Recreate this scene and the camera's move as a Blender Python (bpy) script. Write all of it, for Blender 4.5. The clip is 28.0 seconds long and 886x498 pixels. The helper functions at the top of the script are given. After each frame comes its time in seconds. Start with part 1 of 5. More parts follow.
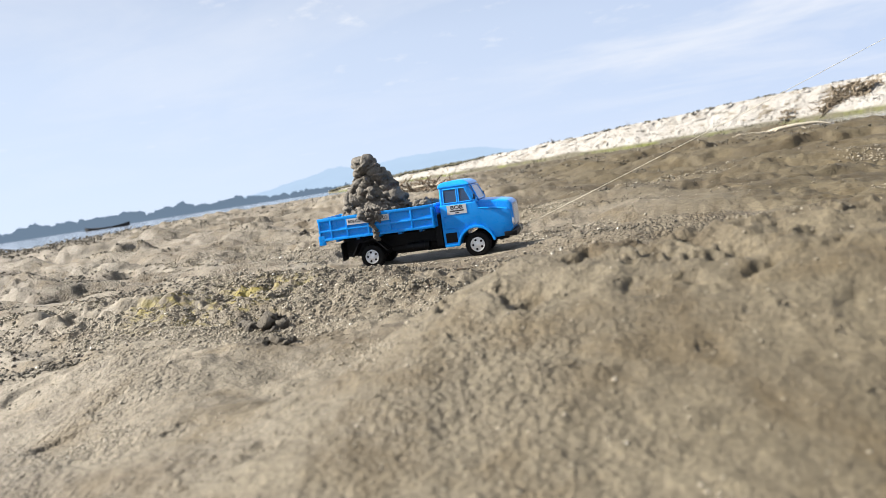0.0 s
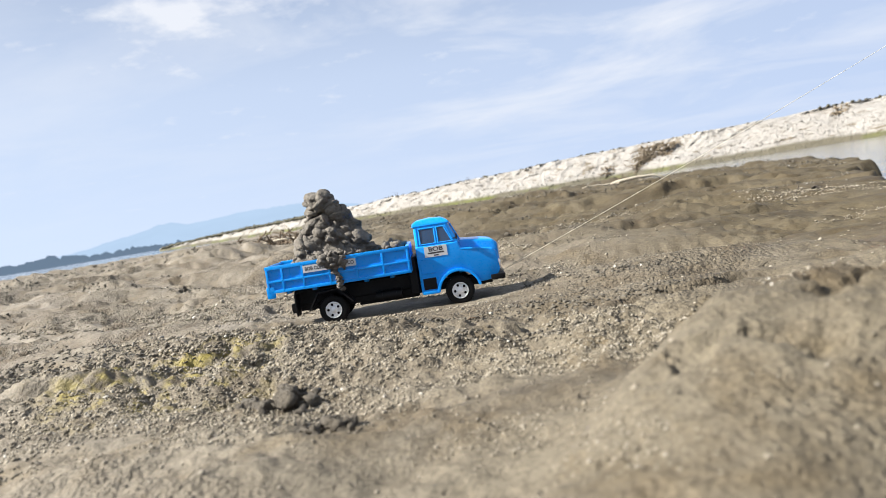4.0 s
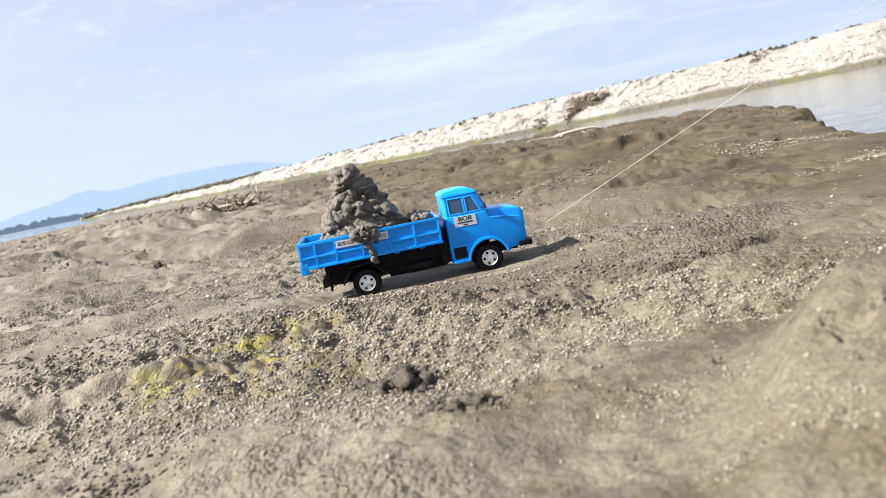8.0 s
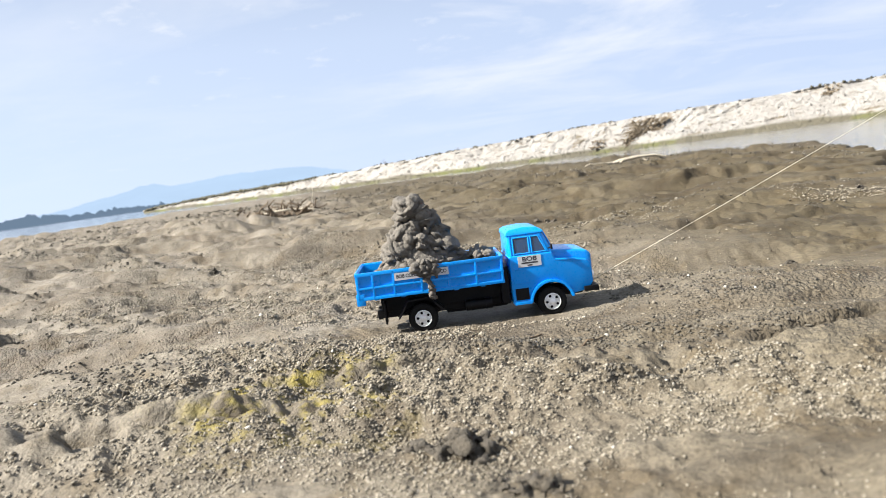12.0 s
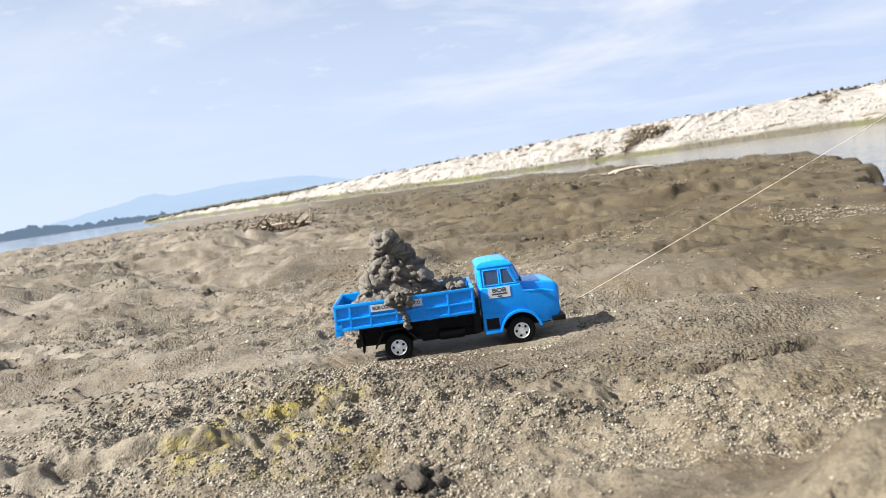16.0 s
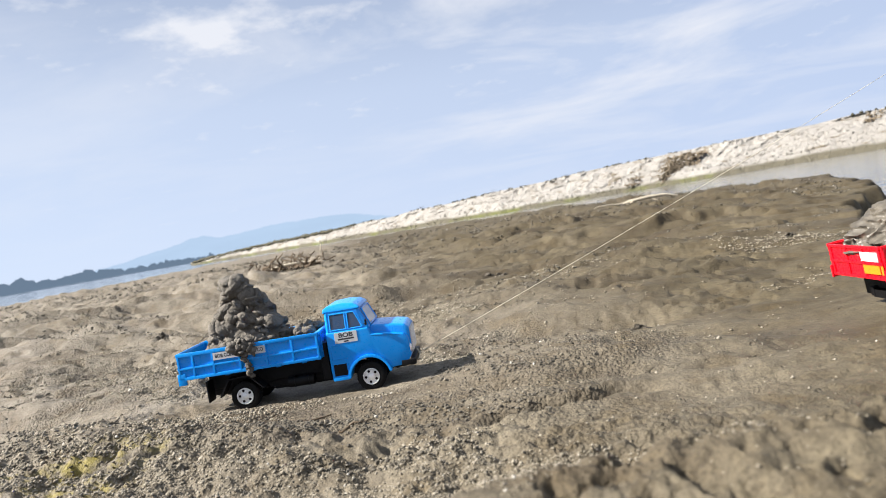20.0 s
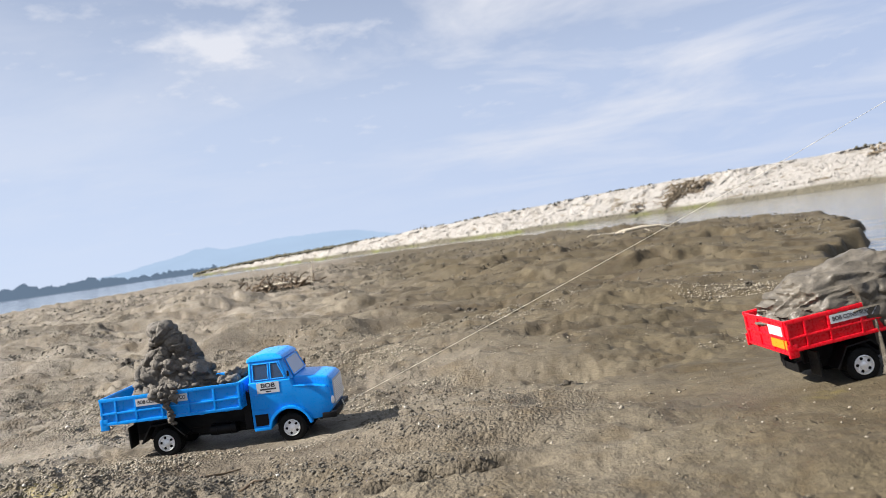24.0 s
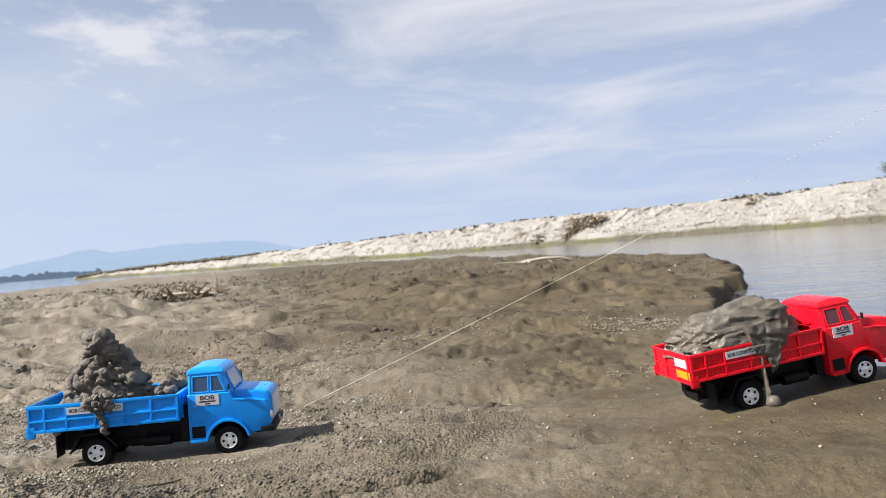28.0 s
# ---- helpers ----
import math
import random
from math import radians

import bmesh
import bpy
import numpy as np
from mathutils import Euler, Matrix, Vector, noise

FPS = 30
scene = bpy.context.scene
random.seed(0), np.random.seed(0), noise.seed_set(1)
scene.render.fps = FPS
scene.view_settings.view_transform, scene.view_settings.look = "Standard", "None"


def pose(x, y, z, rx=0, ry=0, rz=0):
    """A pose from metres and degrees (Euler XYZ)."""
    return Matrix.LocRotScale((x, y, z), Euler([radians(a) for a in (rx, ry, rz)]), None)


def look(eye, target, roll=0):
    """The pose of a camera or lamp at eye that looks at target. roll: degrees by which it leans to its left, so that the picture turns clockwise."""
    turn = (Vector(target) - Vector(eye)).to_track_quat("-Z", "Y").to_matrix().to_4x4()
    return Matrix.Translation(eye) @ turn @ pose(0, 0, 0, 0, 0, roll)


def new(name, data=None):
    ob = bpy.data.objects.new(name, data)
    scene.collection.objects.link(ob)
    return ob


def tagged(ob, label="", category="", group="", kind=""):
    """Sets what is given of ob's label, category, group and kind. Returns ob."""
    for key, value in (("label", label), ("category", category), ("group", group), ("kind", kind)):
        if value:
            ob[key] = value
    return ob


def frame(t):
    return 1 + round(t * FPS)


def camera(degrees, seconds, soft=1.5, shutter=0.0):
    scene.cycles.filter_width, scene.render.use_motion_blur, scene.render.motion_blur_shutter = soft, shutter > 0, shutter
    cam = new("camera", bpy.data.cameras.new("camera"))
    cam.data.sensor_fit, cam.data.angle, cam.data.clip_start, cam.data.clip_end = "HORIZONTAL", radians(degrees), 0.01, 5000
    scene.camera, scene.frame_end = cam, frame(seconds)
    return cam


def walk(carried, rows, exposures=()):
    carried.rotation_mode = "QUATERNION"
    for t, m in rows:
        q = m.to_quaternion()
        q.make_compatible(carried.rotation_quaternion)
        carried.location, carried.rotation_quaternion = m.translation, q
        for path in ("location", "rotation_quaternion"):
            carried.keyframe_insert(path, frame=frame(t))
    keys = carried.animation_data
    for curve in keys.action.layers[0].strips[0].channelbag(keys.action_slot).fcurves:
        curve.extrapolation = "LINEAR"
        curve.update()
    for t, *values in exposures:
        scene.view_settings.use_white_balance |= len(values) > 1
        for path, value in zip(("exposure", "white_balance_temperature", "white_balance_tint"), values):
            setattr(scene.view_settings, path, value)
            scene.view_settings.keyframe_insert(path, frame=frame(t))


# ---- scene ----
cam = camera(68.2, 28.0, soft=0.75)
cam.data.dof.use_dof = True
cam.data.dof.focus_distance = 0.62
cam.data.dof.aperture_fstop = 14.0

# seconds, place, turn
PATH = [
    (0.0, 0.3136, -0.5964, 0.0810, 83.47, 8.85, 21.26),
    (0.5, 0.3052, -0.5843, 0.0807, 83.65, 9.46, 20.02),
    (1.0, 0.3073, -0.5799, 0.0774, 83.47, 9.39, 18.71),
    (1.5, 0.2996, -0.5805, 0.0763, 83.46, 9.08, 17.56),
    (2.0, 0.2879, -0.5746, 0.0703, 84.56, 9.37, 16.53),
    (2.5, 0.2490, -0.5592, 0.0756, 85.74, 8.76, 13.99),
    (3.0, 0.1899, -0.5525, 0.0890, 85.77, 8.35, 11.64),
    (3.5, 0.1905, -0.5540, 0.0874, 85.69, 8.17, 9.65),
    (4.0, 0.1771, -0.5494, 0.0843, 85.98, 9.33, 7.41),
    (4.5, 0.1346, -0.5431, 0.0686, 83.69, 8.96, 7.88),
    (6.5, 0.0645, -0.5949, 0.1341, 80.97, 11.13, -0.85),
    (7.0, 0.0942, -0.5875, 0.1277, 80.65, 10.59, -0.46),
    (7.5, 0.1112, -0.5938, 0.1185, 80.96, 11.15, -0.02),
    (8.0, 0.1028, -0.5665, 0.1111, 81.07, 11.23, 1.48),
    (8.5, 0.0904, -0.5447, 0.1260, 80.37, 10.63, 3.89),
    (9.0, 0.1208, -0.5634, 0.1364, 80.51, 9.98, 5.94),
    (9.5, 0.1023, -0.5591, 0.1232, 79.23, 11.17, 6.13),
    (10.0, 0.0775, -0.5248, 0.1299, 78.69, 10.85, 5.12),
    (10.5, 0.0775, -0.5296, 0.1257, 79.90, 11.21, 4.56),
    (11.0, 0.0574, -0.5102, 0.1368, 81.75, 9.57, 4.30),
    (11.5, 0.0997, -0.5486, 0.1330, 82.18, 8.39, 5.18),
    (12.0, 0.0928, -0.5439, 0.1288, 83.08, 7.80, 6.25),
    (12.5, 0.0765, -0.5453, 0.1224, 84.11, 7.76, 7.04),
    (13.0, 0.0840, -0.5200, 0.1337, 84.07, 7.32, 7.05),
    (13.5, 0.1325, -0.5594, 0.1505, 83.61, 5.20, 7.19),
    (15.5, 0.0511, -0.5362, 0.1575, 84.34, 7.55, 4.94),
    (16.0, 0.1216, -0.5666, 0.1496, 83.78, 8.16, 6.28),
    (16.5, 0.1091, -0.5437, 0.1669, 83.24, 7.39, 9.72),
    (17.0, 0.1345, -0.5437, 0.1592, 84.68, 7.71, 6.03),
    (17.5, 0.1613, -0.5923, 0.1233, 85.36, 8.27, 6.64),
    (18.0, 0.1484, -0.5323, 0.1251, 84.73, 8.82, 6.21),
    (18.5, 0.1281, -0.5255, 0.1259, 85.25, 8.32, 6.34),
    (19.0, 0.1680, -0.5128, 0.1339, 84.34, 8.97, 8.49),
    (19.5, 0.2137, -0.5072, 0.1349, 85.26, 9.51, 9.89),
    (20.0, 0.2814, -0.5250, 0.1283, 87.36, 9.93, 9.88),
    (20.5, 0.3262, -0.5296, 0.1242, 88.90, 9.56, 9.45),
    (22.5, 0.3042, -0.5527, 0.1355, 89.55, 7.58, 12.44),
    (23.0, 0.3434, -0.5361, 0.1226, 88.33, 8.01, 12.95),
    (23.5, 0.2954, -0.5393, 0.1437, 88.81, 8.05, 12.09),
    (24.0, 0.3507, -0.5183, 0.1484, 89.06, 8.17, 10.24),
    (24.5, 0.4060, -0.5361, 0.1430, 89.31, 7.85, 9.60),
    (25.0, 0.3942, -0.5434, 0.1448, 89.24, 8.06, 8.69),
    (25.5, 0.3861, -0.5448, 0.1510, 89.15, 6.88, 8.04),
    (26.0, 0.3769, -0.5435, 0.1420, 89.87, 6.84, 7.42),
    (26.5, 0.3608, -0.5603, 0.1438, 90.16, 7.08, 5.16),
    (27.0, 0.3444, -0.5633, 0.1462, 90.80, 6.52, 3.95),
    (27.5, 0.3453, -0.5497, 0.1556, 90.22, 4.87, 5.41),
    (28.0, 0.3211, -0.5589, 0.1586, 89.91, 4.48, 1.83),
]
walk(cam, [(t, pose(x, y, z, rx, ry, rz)) for t, x, y, z, rx, ry, rz in PATH],
     exposures=[(0, 1.63, 6600, 10), (4.5, 1.58, 6500, 10), (8, 1.72, 6500, 10), (13, 1.68, 6500, 10), (17, 1.64, 6550, 11), (20, 1.54, 6550, 11), (24, 1.44, 6500, 12), (28, 1.40, 6550, 12)])

# ---- light ----
SUN_ELEVATION = radians(39)
SUN_HEADING = radians(17)   # the way the light travels over the ground, from +x towards +y
world = bpy.data.worlds.new("sky")
scene.world = world
world.use_nodes = True
wn, wl = world.node_tree.nodes, world.node_tree.links
wn.clear()
w_out = wn.new("ShaderNodeOutputWorld")
w_bg = wn.new("ShaderNodeBackground")
w_bg.inputs["Strength"].default_value = 0.05
w_sky = wn.new("ShaderNodeTexSky")
w_sky.sky_type = "NISHITA"
w_sky.sun_disc = False
w_sky.sun_elevation = SUN_ELEVATION
w_sky.sun_rotation = math.atan2(-math.cos(SUN_HEADING), -math.sin(SUN_HEADING))
w_sky.air_density = 0.35
w_sky.dust_density = 0.1
w_sky.ozone_density = 1.6
w_co = wn.new("ShaderNodeTexCoord")
# thin streaky cloud, on a flat layer overhead
w_sep = wn.new("ShaderNodeSeparateXYZ")
wl.new(w_co.outputs["Generated"], w_sep.inputs[0])
w_zz = wn.new("ShaderNodeMath"); w_zz.operation = "ADD"; w_zz.inputs[1].default_value = 0.12
wl.new(w_sep.outputs["Z"], w_zz.inputs[0])
w_px = wn.new("ShaderNodeMath"); w_px.operation = "DIVIDE"
w_py = wn.new("ShaderNodeMath"); w_py.operation = "DIVIDE"
wl.new(w_sep.outputs["X"], w_px.inputs[0]); wl.new(w_zz.outputs[0], w_px.inputs[1])
wl.new(w_sep.outputs["Y"], w_py.inputs[0]); wl.new(w_zz.outputs[0], w_py.inputs[1])
w_comb = wn.new("ShaderNodeCombineXYZ")
wl.new(w_px.outputs[0], w_comb.inputs[0]); wl.new(w_py.outputs[0], w_comb.inputs[1])
w_map = wn.new("ShaderNodeMapping")
w_map.inputs["Rotation"].default_value = (0, 0, radians(-14))
w_map.inputs["Scale"].default_value = (0.75, 1.05, 1.0)
w_map.inputs["Location"].default_value = (2.3, 0.4, 0.0)
wl.new(w_comb.outputs[0], w_map.inputs[0])
w_no = wn.new("ShaderNodeTexNoise")
w_no.inputs["Scale"].default_value = 1.0
w_no.inputs["Detail"].default_value = 7.0
w_no.inputs["Roughness"].default_value = 0.60
w_no.inputs["Distortion"].default_value = 0.5
wl.new(w_map.outputs[0], w_no.inputs["Vector"])
w_ra = wn.new("ShaderNodeValToRGB")
w_ra.color_ramp.elements[0].position = 0.44
w_ra.color_ramp.elements[0].color = (0, 0, 0, 1)
w_ra.color_ramp.elements[1].position = 0.66
w_ra.color_ramp.elements[1].color = (0.90, 0.90, 0.90, 1)
wl.new(w_no.outputs["Fac"], w_ra.inputs[0])
w_mix = wn.new("ShaderNodeMix"); w_mix.data_type = "RGBA"
# cloud is lost in the haze low down and thins out overhead
w_thin = wn.new("ShaderNodeValToRGB")
for e, (pos, val) in zip([w_thin.color_ramp.elements[0], w_thin.color_ramp.elements[1]] + [w_thin.color_ramp.elements.new(p) for p in (0.12, 0.26, 0.42)],
                         [(0.02, 0.12), (0.72, 0.05), (0.12, 0.62), (0.22, 1.0), (0.42, 1.0)]):
    e.position, e.color = pos, (val, val, val, 1)
wl.new(w_sep.outputs["Z"], w_thin.inputs[0])
w_cov = wn.new("ShaderNodeMath"); w_cov.operation = "MULTIPLY"
# the streaks lie mostly over the bank's side
w_str = wn.new("ShaderNodeMapRange")
w_str.inputs["From Min"].default_value, w_str.inputs["From Max"].default_value = -1.2, -0.3
w_str.inputs["To Min"].default_value, w_str.inputs["To Max"].default_value = 0.30, 1.0
wl.new(w_px.outputs[0], w_str.inputs["Value"])
w_s2 = wn.new("ShaderNodeMath"); w_s2.operation = "MULTIPLY"
wl.new(w_ra.outputs[0], w_s2.inputs[0]); wl.new(w_str.outputs[0], w_s2.inputs[1])
# one group of small white puffs over the river
w_pd = wn.new("ShaderNodeVectorMath"); w_pd.operation = "DISTANCE"; w_pd.inputs[1].default_value = (-0.98, 2.02, 0.0)
wl.new(w_comb.outputs[0], w_pd.inputs[0])
w_pf = wn.new("ShaderNodeMapRange")
w_pf.inputs["From Min"].default_value, w_pf.inputs["From Max"].default_value = 0.05, 0.62
w_pf.inputs["To Min"].default_value, w_pf.inputs["To Max"].default_value = 0.17, -0.10
wl.new(w_pd.outputs["Value"], w_pf.inputs["Value"])
w_pn = wn.new("ShaderNodeTexNoise")
w_pn.inputs["Scale"].default_value, w_pn.inputs["Detail"].default_value, w_pn.inputs["Roughness"].default_value = 4.2, 6.0, 0.6
wl.new(w_comb.outputs[0], w_pn.inputs["Vector"])
w_pa = wn.new("ShaderNodeMath"); w_pa.operation = "ADD"
wl.new(w_pn.outputs["Fac"], w_pa.inputs[0]); wl.new(w_pf.outputs[0], w_pa.inputs[1])
w_pr = wn.new("ShaderNodeMapRange")
w_pr.inputs["From Min"].default_value, w_pr.inputs["From Max"].default_value = 0.50, 0.76
w_pr.inputs["To Min"].default_value, w_pr.inputs["To Max"].default_value = 0.0, 0.9
wl.new(w_pa.outputs[0], w_pr.inputs["Value"])
w_mx = wn.new("ShaderNodeMath"); w_mx.operation = "MAXIMUM"
wl.new(w_s2.outputs[0], w_mx.inputs[0]); wl.new(w_pr.outputs[0], w_mx.inputs[1])
wl.new(w_mx.outputs[0], w_cov.inputs[0]); wl.new(w_thin.outputs[0], w_cov.inputs[1])
wl.new(w_cov.outputs[0], w_mix.inputs["Factor"])
w_mix.inputs["B"].default_value = (6.0, 6.2, 6.65, 1)
# bright haze low over the land, thinning upwards
w_veil = wn.new("ShaderNodeValToRGB")
for e, (pos, val) in zip([w_veil.color_ramp.elements[0], w_veil.color_ramp.elements[1], w_veil.color_ramp.elements.new(0.2), w_veil.color_ramp.elements.new(0.36)],
                         [(0.0, 0.96), (0.60, 0.0), (0.2, 0.86), (0.40, 0.54)]):
    e.position, e.color = pos, (val, val, val, 1)
wl.new(w_sep.outputs["Z"], w_veil.inputs[0])
w_hz = wn.new("ShaderNodeMix"); w_hz.data_type = "RGBA"
wl.new(w_veil.outputs[0], w_hz.inputs["Factor"])
wl.new(w_sky.outputs[0], w_hz.inputs["A"])
# the haze is brighter towards the sun's side
w_side = wn.new("ShaderNodeValToRGB")
w_side.color_ramp.elements[0].position, w_side.color_ramp.elements[0].color = 0.0, (1.09, 1.27, 1.56, 1)
w_side.color_ramp.elements[1].position, w_side.color_ramp.elements[1].color = 1.0, (0.78, 0.95, 1.30, 1)
w_sx = wn.new("ShaderNodeMath"); w_sx.operation = "MULTIPLY_ADD"
w_sx.inputs[1].default_value, w_sx.inputs[2].default_value = 0.5, 0.5
wl.new(w_sep.outputs["X"], w_sx.inputs[0])
wl.new(w_sx.outputs[0], w_side.inputs[0])
w_ten = wn.new("ShaderNodeVectorMath"); w_ten.operation = "SCALE"; w_ten.inputs["Scale"].default_value = 4.5
wl.new(w_side.outputs[0], w_ten.inputs[0])
wl.new(w_ten.outputs[0], w_hz.inputs["B"])
wl.new(w_hz.outputs["Result"], w_mix.inputs["A"])
wl.new(w_mix.outputs["Result"], w_bg.inputs["Color"])
wl.new(w_bg.outputs[0], w_out.inputs[0])

sun = new("sun", bpy.data.lights.new("sun", "SUN"))
sun.data.energy = 5.0
sun.data.angle = radians(0.5)
sun.data.color = (1.0, 0.95, 0.87)
_sd = Vector((math.cos(SUN_HEADING) * math.cos(SUN_ELEVATION), math.sin(SUN_HEADING) * math.cos(SUN_ELEVATION), -math.sin(SUN_ELEVATION)))
sun.matrix_world = look(-20 * _sd, (0, 0, 0))

# ---- materials ----


def nodes_of(name):
    m = bpy.data.materials.new(name)
    m.use_nodes = True
    nt = m.node_tree
    return m, nt.nodes, nt.links, nt.nodes["Principled BSDF"]


def noise_node(n, l, co, scale, detail=4.0, rough=0.55, dist=0.0):
    t = n.new("ShaderNodeTexNoise")
    t.inputs["Scale"].default_value = scale
    t.inputs["Detail"].default_value = detail
    t.inputs["Roughness"].default_value = rough
    t.inputs["Distortion"].default_value = dist
    l.new(co, t.inputs["Vector"])
    return t.outputs["Fac"]


def ramp(n, l, fac, stops):
    r = n.new("ShaderNodeValToRGB")
    el = r.color_ramp.elements
    while len(el) < len(stops):
        el.new(0.5)
    for e, (p, c) in zip(el, stops):
        e.position = p
        e.color = (*c, 1) if len(c) == 3 else c
    l.new(fac, r.inputs[0])
    return r.outputs[0]


def mixc(n, l, fac, a, b, mode="MIX"):
    m = n.new("ShaderNodeMix")
    m.data_type = "RGBA"
    m.blend_type = mode
    for val, key in ((fac, "Factor"), (a, "A"), (b, "B")):
        s = m.inputs[key] if key == "Factor" else [i for i in m.inputs if i.name == key and i.type == "RGBA"][0]
        if isinstance(val, (int, float)):
            s.default_value = val
        elif isinstance(val, tuple):
            s.default_value = (*val, 1)
        else:
            l.new(val, s)
    return [o for o in m.outputs if o.type == "RGBA"][0]


def bump(n, l, height, strength, distance, prev=None):
    b = n.new("ShaderNodeBump")
    b.inputs["Strength"].default_value = strength
    b.inputs["Distance"].default_value = distance
    l.new(height, b.inputs["Height"])
    if prev is not None:
        l.new(prev, b.inputs["Normal"])
    return b.outputs[0]


def plain(name, colour, rough=0.5, metal=0.0, spec=0.5, vary=0.12, scale=60.0, relief=0.0, coat=0.0, dust=0.0):
    """A paint, plastic or wood with slight unevenness at two scales, some relief and a film of dust."""
    m, n, l, p = nodes_of(name)
    co = n.new("ShaderNodeTexCoord").outputs["Object"]
    f1 = noise_node(n, l, co, scale, 3)
    f2 = noise_node(n, l, co, scale * 9, 5)
    lo = tuple(c * (1 - vary) for c in colour)
    hi = tuple(min(1, c * (1 + vary)) for c in colour)
    c = mixc(n, l, f1, lo, hi)
    if dust:
        g = ramp(n, l, f2, [(0.55, (0, 0, 0)), (0.75, (dust, dust, dust))])
        c = mixc(n, l, g, c, (0.30, 0.26, 0.19))
    l.new(c, p.inputs["Base Color"])
    r = ramp(n, l, f2, [(0.3, (rough * 0.8,) * 3), (0.7, (min(1, rough * 1.25),) * 3)])
    l.new(r, p.inputs["Roughness"])
    p.inputs["Metallic"].default_value = metal
    p.inputs["Specular IOR Level"].default_value = spec
    p.inputs["Coat Weight"].default_value = coat
    if relief:
        l.new(bump(n, l, f2, 0.5, relief), p.inputs["Normal"])
    return m


ALGAE_AT = (-0.05, -0.185, 0.0)


def sand_material():
    m, n, l, p = nodes_of("damp_river_sand")
    co = n.new("ShaderNodeTexCoord").outputs["Object"]
    broad = noise_node(n, l, co, 1.7, 5, 0.6, 0.6)
    mid = noise_node(n, l, co, 11.0, 6, 0.62)
    fine = noise_node(n, l, co, 130.0, 5, 0.65)
    grain = noise_node(n, l, co, 620.0, 3, 0.7)
    c = ramp(n, l, broad, [(0.28, (0.119, 0.106, 0.090)), (0.50, (0.093, 0.080, 0.060)), (0.72, (0.134, 0.121, 0.104))])
    c2 = ramp(n, l, mid, [(0.34, (0.077, 0.065, 0.047)), (0.52, (0.118, 0.104, 0.083)), (0.72, (0.159, 0.143, 0.120))])
    c = mixc(n, l, 0.5, c, c2)
    g = ramp(n, l, grain, [(0.36, (0.50, 0.48, 0.45)), (0.50, (1.0, 1.0, 1.0)), (0.70, (1.45, 1.42, 1.36))])
    c = mixc(n, l, 0.75, c, g, "MULTIPLY")
    f = ramp(n, l, fine, [(0.30, (0.62, 0.60, 0.57)), (0.50, (1.0, 1.0, 1.0)), (0.72, (1.18, 1.17, 1.14))])
    c = mixc(n, l, 0.6, c, f, "MULTIPLY")
    st = n.new("ShaderNodeMapping")
    st.inputs["Scale"].default_value = (2.2, 8.5, 1.0)
    st.inputs["Rotation"].default_value = (0, 0, radians(6))
    l.new(co, st.inputs[0])
    streak = ramp(n, l, noise_node(n, l, st.outputs[0], 1.0, 6, 0.64, 0.4), [(0.48, (0, 0, 0)), (0.63, (0.85, 0.85, 0.85))])
    c = mixc(n, l, streak, c, mixc(n, l, 1.0, c, (0.64, 0.60, 0.56), "MULTIPLY"))
    blot = noise_node(n, l, co, 24.0, 4, 0.6, 0.5)
    c = mixc(n, l, 1.0, c, ramp(n, l, blot, [(0.36, (0.84, 0.79, 0.70)), (0.50, (1, 1, 1)), (0.64, (1.13, 1.14, 1.15))]), "MULTIPLY")
    # wetter, browner sand towards the creek, drier and paler away from it
    sx = n.new("ShaderNodeSeparateXYZ")
    l.new(co, sx.inputs[0])
    wob = n.new("ShaderNodeMath"); wob.operation = "MULTIPLY_ADD"; wob.inputs[1].default_value = 0.7
    yx = n.new("ShaderNodeMath"); yx.operation = "MULTIPLY_ADD"; yx.inputs[1].default_value = 0.34
    up = n.new("ShaderNodeMath"); up.operation = "MAXIMUM"; up.inputs[1].default_value = 0.0
    l.new(sx.outputs["Y"], up.inputs[0])
    l.new(up.outputs[0], yx.inputs[0]); l.new(sx.outputs["X"], yx.inputs[2])
    l.new(broad, wob.inputs[0]); l.new(yx.outputs[0], wob.inputs[2])
    damp = ramp(n, l, wob.outputs[0], [(0.24, (0, 0, 0)), (0.84, (1, 1, 1))])
    c = mixc(n, l, damp, mixc(n, l, 1.0, c, (1.36, 1.36, 1.35), "MULTIPLY"), mixc(n, l, 1.0, c, (0.64, 0.588, 0.440), "MULTIPLY"))
    # thin yellow-green algae in scattered patches
    al = noise_node(n, l, co, 3.1, 3, 0.5, 0.3)
    al2 = noise_node(n, l, co, 55.0, 4, 0.7)
    a1 = ramp(n, l, al, [(0.72, (0, 0, 0)), (0.79, (1, 1, 1))])
    a2 = ramp(n, l, al2, [(0.45, (0, 0, 0)), (0.62, (1, 1, 1))])
    # one thicker mat of it near the truck
    at = n.new("ShaderNodeVectorMath"); at.operation = "DISTANCE"; at.inputs[1].default_value = ALGAE_AT
    l.new(co, at.inputs[0])
    ad = n.new("ShaderNodeMath"); ad.operation = "MULTIPLY_ADD"; ad.inputs[1].default_value = 0.10
    l.new(mid, ad.inputs[0]); l.new(at.outputs["Value"], ad.inputs[2])
    a1 = mixc(n, l, 1.0, a1, ramp(n, l, ad.outputs[0], [(0.09, (1, 1, 1)), (0.135, (0, 0, 0))]), "ADD")
    a = mixc(n, l, 1.0, a1, a2, "MULTIPLY")
    am = n.new("ShaderNodeMath"); am.operation = "MULTIPLY"; am.inputs[1].default_value = 0.62
    l.new(a, am.inputs[0])
